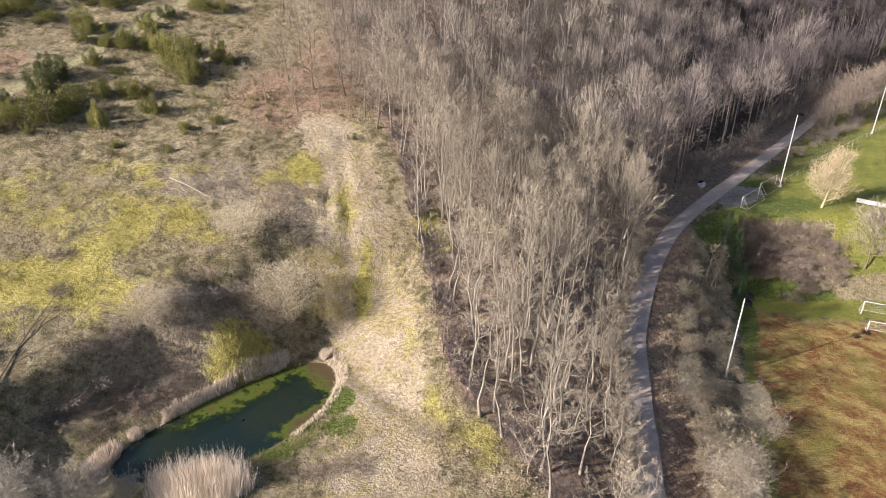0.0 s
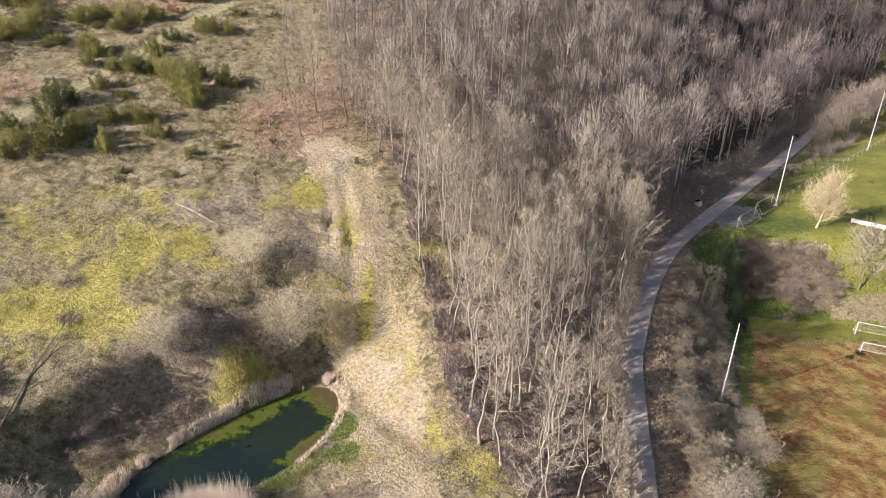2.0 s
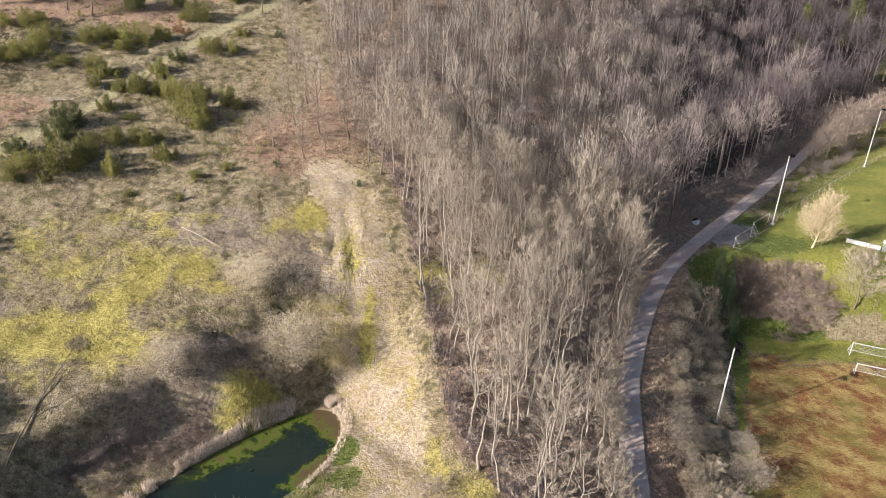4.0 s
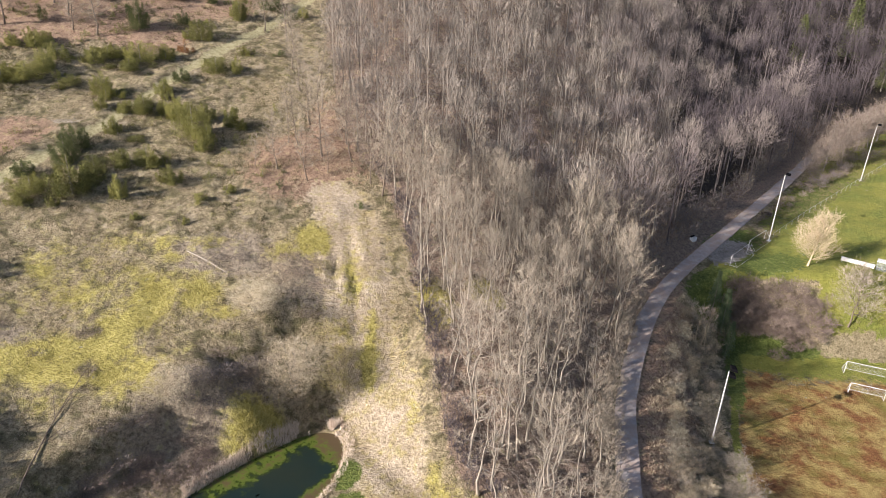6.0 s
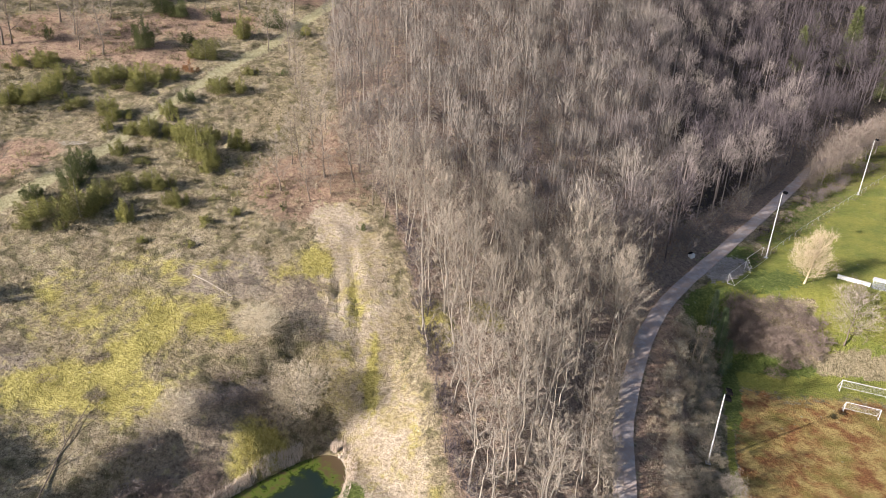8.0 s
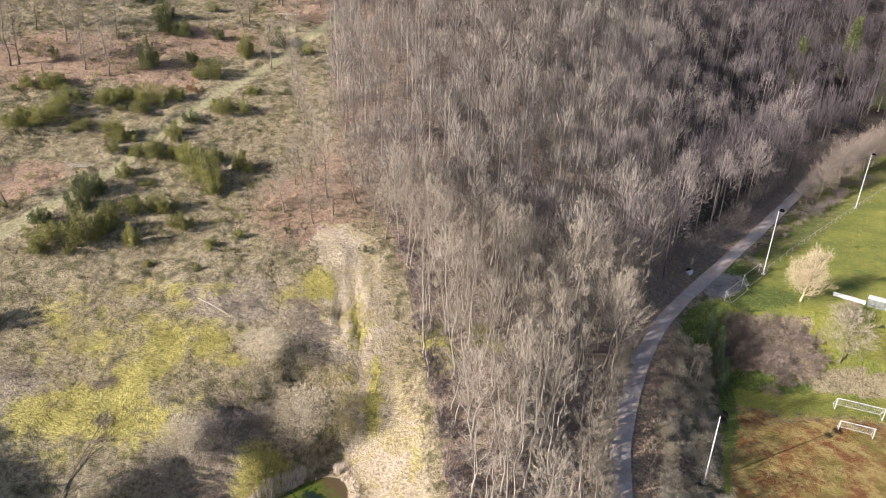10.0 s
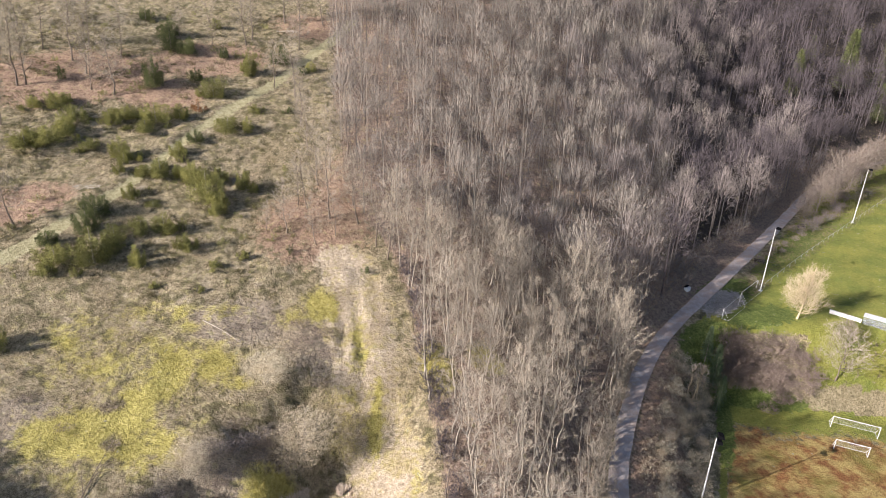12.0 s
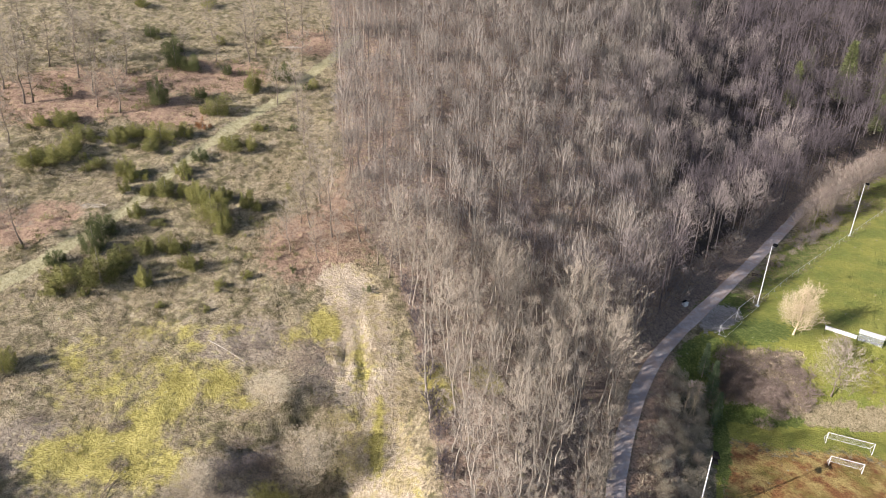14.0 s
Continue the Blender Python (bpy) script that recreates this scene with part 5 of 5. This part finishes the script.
def floodlight(x, y, tall, turn, heads=1, slim=0.8):
    mast = new("floodlight_mast")
    tagged(mast, "tall white tapered mast with " + ("two dark floodlights" if heads == 2 else "a small dark floodlight"), "floodlight", "floodlights")
    h = Heap()
    h.tube([(0, 0, -0.1), (0, 0, tall * 0.5), (0, 0, tall)], [0.14 * slim, 0.11 * slim, 0.08 * slim], 10)
    part("pole", h.mesh("pole", MAST, True), mast)
    block(mast, "base_plate", (-0.35, -0.35, -0.2), (0.35, 0.35, 0.12), GALVANISED)
    rod(mast, "crossarm", (0, 0.0, tall - 0.15), (0, 0.3, tall + 0.4), 0.05, BLACK)
    if heads == 2:
        rod(mast, "crossarm", (0, 0.0, tall - 0.75), (0, 0.5, tall - 0.65), 0.05, BLACK)
    for top, w in ((tall + 0.35, 0.6), (tall - 0.7, 0.55)) if heads == 2 else ((tall + 0.05, 0.7),):
        head = Heap()
        v = [(-w, 0.1, top), (w, 0.1, top), (w, 0.95, top - 0.15), (-w, 0.95, top - 0.15), (-w * 0.9, 0.14, top + 0.22 * heads), (w * 0.9, 0.14, top + 0.22 * heads), (w * 0.9, 0.85, top + 0.16 * heads), (-w * 0.9, 0.85, top + 0.16 * heads)]
        head.add(v, [(0, 2, 1), (0, 3, 2), (4, 5, 6), (4, 6, 7), (0, 1, 5), (0, 5, 4), (1, 2, 6), (1, 6, 5), (2, 3, 7), (2, 7, 6), (3, 0, 4), (3, 4, 7)])
        part("lamp_head", head.mesh("lamp_head", BLACK), mast, "dark boxy lamp head")
    mast.matrix_basis = pose(x, y, level(x, y), 0, 0, turn)
    return mast


floodlight(39.5, 73.6, 12.3, -100, 2, 1.0)
floodlight(67.8, 123.6, 14.6, -130)
floodlight(109.5, 162.6, 15.0, -130)


def goal(a, b, tall, depth, name, label, radius=0.052, net=True):
    """A goal whose mouth runs from a to b; the net hangs behind it, to the left of that line."""
    ax, ay, bx, by = *a, *b
    long = math.hypot(bx - ax, by - ay)
    g = new(name)
    tagged(g, label, "goal", "goals")
    rod(g, "post", (0, 0, -0.1), (0, 0, tall), radius, WHITE)
    rod(g, "post", (long, 0, -0.1), (long, 0, tall), radius, WHITE)
    rod(g, "crossbar", (-radius, 0, tall), (long + radius, 0, tall), radius, WHITE)
    for s in (0, long):
        rod(g, "stay", (s, 0, tall - 0.03), (s, depth, 0.03), radius * 0.55, WHITE)
        rod(g, "ground_bar", (s, 0, 0.03), (s, depth, 0.03), radius * 0.55, WHITE)
    rod(g, "back_bar", (0, depth, 0.03), (long, depth, 0.03), radius * 0.55, WHITE)
    if net:
        h = Heap()
        for k in range(int(long / 0.3) + 1):
            s = min(long, k * 0.3)
            h.tube([(s, 0, tall), (s, depth * 0.55, tall * 0.4), (s, depth, 0.05)], [0.006] * 3, 3)
        for k in range(9):
            f = (k + 0.5) / 9
            h.tube([(0, depth * f, tall * (1 - f)), (long / 2, depth * f, tall * (1 - f) - 0.1), (long, depth * f, tall * (1 - f))], [0.006] * 3, 3)
        part("net", h.mesh("net", NET), g, "thin pale net")
    g.matrix_basis = pose(ax, ay, level(ax, ay), 0, 0, math.degrees(math.atan2(by - ay, bx - ax)))
    return g


goal((70.3, 93.8), (77.1, 91.0), 2.44, 1.9, "football_goal", "full-size white football goal with a net on the lower pitch")
goal((67.6, 87.8), (72.3, 85.9), 2.0, 1.2, "small_goal", "small white training goal with a net on the bare pitch", 0.05)
for a, b in (((54.6, 110.9), (60.6, 117.4)), ((60.9, 117.8), (67.2, 124.4))):
    g = goal(b, a, 2.1, 1.4, "portable_goal", "galvanised portable goal frame parked beside the lane", 0.04, False)


def railing(points, gap=3.0):
    r = new("railing")
    tagged(r, "low pale steel railing along the edge of the upper pitch", "fence")
    line = []
    for (ax, ay), (bx, by) in zip(points, points[1:]):
        n = max(1, int(math.hypot(bx - ax, by - ay) / gap))
        line += [(ax + (bx - ax) * k / n, ay + (by - ay) * k / n) for k in range(n)]
    line.append(points[-1])
    top = []
    for x, y in line:
        z = level(x, y)
        rod(r, "post", (x, y, z - 0.2), (x, y, z + 1.1), 0.028, GALVANISED, k=6)
        top.append((x, y, z + 1.1))
    for lift in (0.0,):
        h = Heap()
        h.tube(np.array(top) + (0, 0, lift), [0.028] * len(top), 6)
        part("rail", h.mesh("rail", GALVANISED, True), r)
    return r


railing([(69.4, 125.2), (81.9, 137.4), (94.3, 148.7), (108.5, 161.5), (128, 179), (150, 198)])


def dugout():
    d = new("dugout")
    tagged(d, "team shelter with a white flat roof and clear sides", "shelter")
    glass, t, b = material("clear_sheet", 0.15)
    b.inputs["Transmission Weight"].default_value = 0.85
    b.inputs["Base Color"].default_value = (0.75, 0.80, 0.78, 1)
    block(d, "roof", (-0.1, -0.2, 1.95), (4.3, 1.7, 2.05), WHITE, "white sheet roof")
    block(d, "back_wall", (0, 0, 0.0), (4.2, 0.05, 1.95), glass)
    for s in (0.0, 4.15):
        block(d, "side_wall", (s, 0.06, 0.0), (s + 0.05, 1.4, 1.94), glass)
        rod(d, "post", (s + 0.02, 1.45, 0), (s + 0.02, 1.45, 1.95), 0.04, GALVANISED)
    block(d, "bench", (0.1, 0.3, 0.42), (4.1, 0.7, 0.48), DARK_WOOD)
    x, y = 81.3, 109.2
    d.matrix_basis = pose(x, y, level(x + 1, y - 1) - 0.25, 0, 0, -38)
    return d


dugout()


def touchline_board():
    d = new("touchline_board")
    tagged(d, "long white board on posts at the edge of the pitch", "board")
    block(d, "panel", (0, -0.03, 0.35), (5.6, 0.03, 1.05), WHITE)
    block(d, "cap", (-0.05, -0.22, 1.06), (5.65, 0.22, 1.12), WHITE)
    for k in range(4):
        rod(d, "post", (0.2 + k * 1.73, 0.07, -0.2), (0.2 + k * 1.73, 0.07, 1.0), 0.035, GALVANISED)
    x, y = 76.9, 113.0
    d.matrix_basis = pose(x, y, level(x, y), 0, 0, -41)
    return d


touchline_board()


def container():
    c = new("storage_box")
    tagged(c, "small white box with a dark lid at the lane's edge", "box")
    block(c, "body", (-0.65, -0.45, -0.05), (0.65, 0.45, 0.85), WHITE)
    block(c, "lid", (-0.70, 0.05, 0.852), (0.70, 0.50, 1.05), BLACK, "dark lid")
    x, y = 51.6, 123.0
    c.matrix_basis = pose(x, y, level(x, y), 0, 0, 40)
    return c


container()


def bench(x, y, turn):
    b = new("bench")
    tagged(b, "low dark timber bench on the grass by the lane", "bench", "benches")
    for k in range(3):
        block(b, "slat", (-1.2, -0.22 + 0.16 * k, 0.42), (1.2, -0.08 + 0.16 * k, 0.47), DARK_WOOD)
    for k in range(2):
        block(b, "back_slat", (-1.2, 0.26, 0.58 + 0.18 * k), (1.2, 0.30, 0.72 + 0.18 * k), DARK_WOOD)
    for s in (-0.95, 0.95):
        block(b, "leg", (s - 0.06, -0.22, -0.1), (s + 0.06, 0.26, 0.42), DARK_WOOD)
        block(b, "upright", (s - 0.06, 0.301, 0.0), (s + 0.06, 0.36, 0.92), DARK_WOOD)
    b.matrix_basis = pose(x, y, level(x, y), 0, 0, turn)


bench(73.0, 136.6, -20)
bench(93.5, 158.5, 20)

# ---- dead wood ----
PALE_WOOD = plant("bleached_wood", (0.34, 0.29, 0.23), (0.70, 0.64, 0.54), scale=2.0)


def fallen_log():
    h = Heap()
    t = np.linspace(0, 1, 9)
    x, y = -38.1 + 6.6 * t, 81.6 - 2.8 * t + 0.2 * np.sin(3 * t)
    h.tube(np.column_stack([x, y, height(x, y) + 0.3]), 0.075 - 0.045 * t, 7)
    return tagged(new("fallen_log", h.mesh("fallen_log", PALE_WOOD, True)), "thin bleached fallen trunk lying in the meadow", "log")


fallen_log()


def fallen_tree():
    h = Heap()
    t = np.linspace(0, 1, 12)
    x, y = -43.6 + 0.9 * t - 0.7 * np.sin(2.5 * t), 48.0 + 14.4 * t
    h.tube(np.column_stack([x, y, height(x, y) + 0.45]), 0.09 - 0.06 * t, 6)
    for at, dx, dy in ((0.35, 2.4, 3.2), (0.55, -1.5, 2.6), (0.62, 1.2, 3.0), (0.75, 1.5, 1.8)):
        bx, by = np.interp(at, t, x) + dx * t, np.interp(at, t, y) + dy * t
        h.tube(np.column_stack([bx, by, height(bx, by) + 0.45 + 0.3 * t]), 0.05 - 0.04 * t, 5)
    return tagged(new("fallen_tree", h.mesh("fallen_tree", BARK_DARK, True)), "slender dark fallen tree lying up the mossy bank", "log")


fallen_tree()


def brash_pile(x, y, wide, seed):
    r = np.random.default_rng(seed)
    h = Heap()
    for k in range(90):
        w, s = r.uniform(0, 6.28), wide * math.sqrt(r.random())
        a = np.array([s * math.cos(w), s * math.sin(w), 0.05 + 0.5 * r.random() * (1 - s / wide)])
        v = unit(np.array([r.normal(), r.normal(), 0.15 * r.normal()])) * r.uniform(0.6, 1.6)
        h.tube([a - v / 2, a + r.normal(size=3) * 0.06, a + v / 2], [0.04, 0.035, 0.012], 3)
    ob = tagged(new("brash_pile", h.mesh("brash_pile", PALE_WOOD)), "heap of bleached cut branches on the slope", "brushwood", "brash piles")
    ob.matrix_basis = pose(x, y, level(x, y))


brash_pile(-67.0, 105.5, 2.2, 1)
brash_pile(-45.6, 168.0, 2.6, 2)
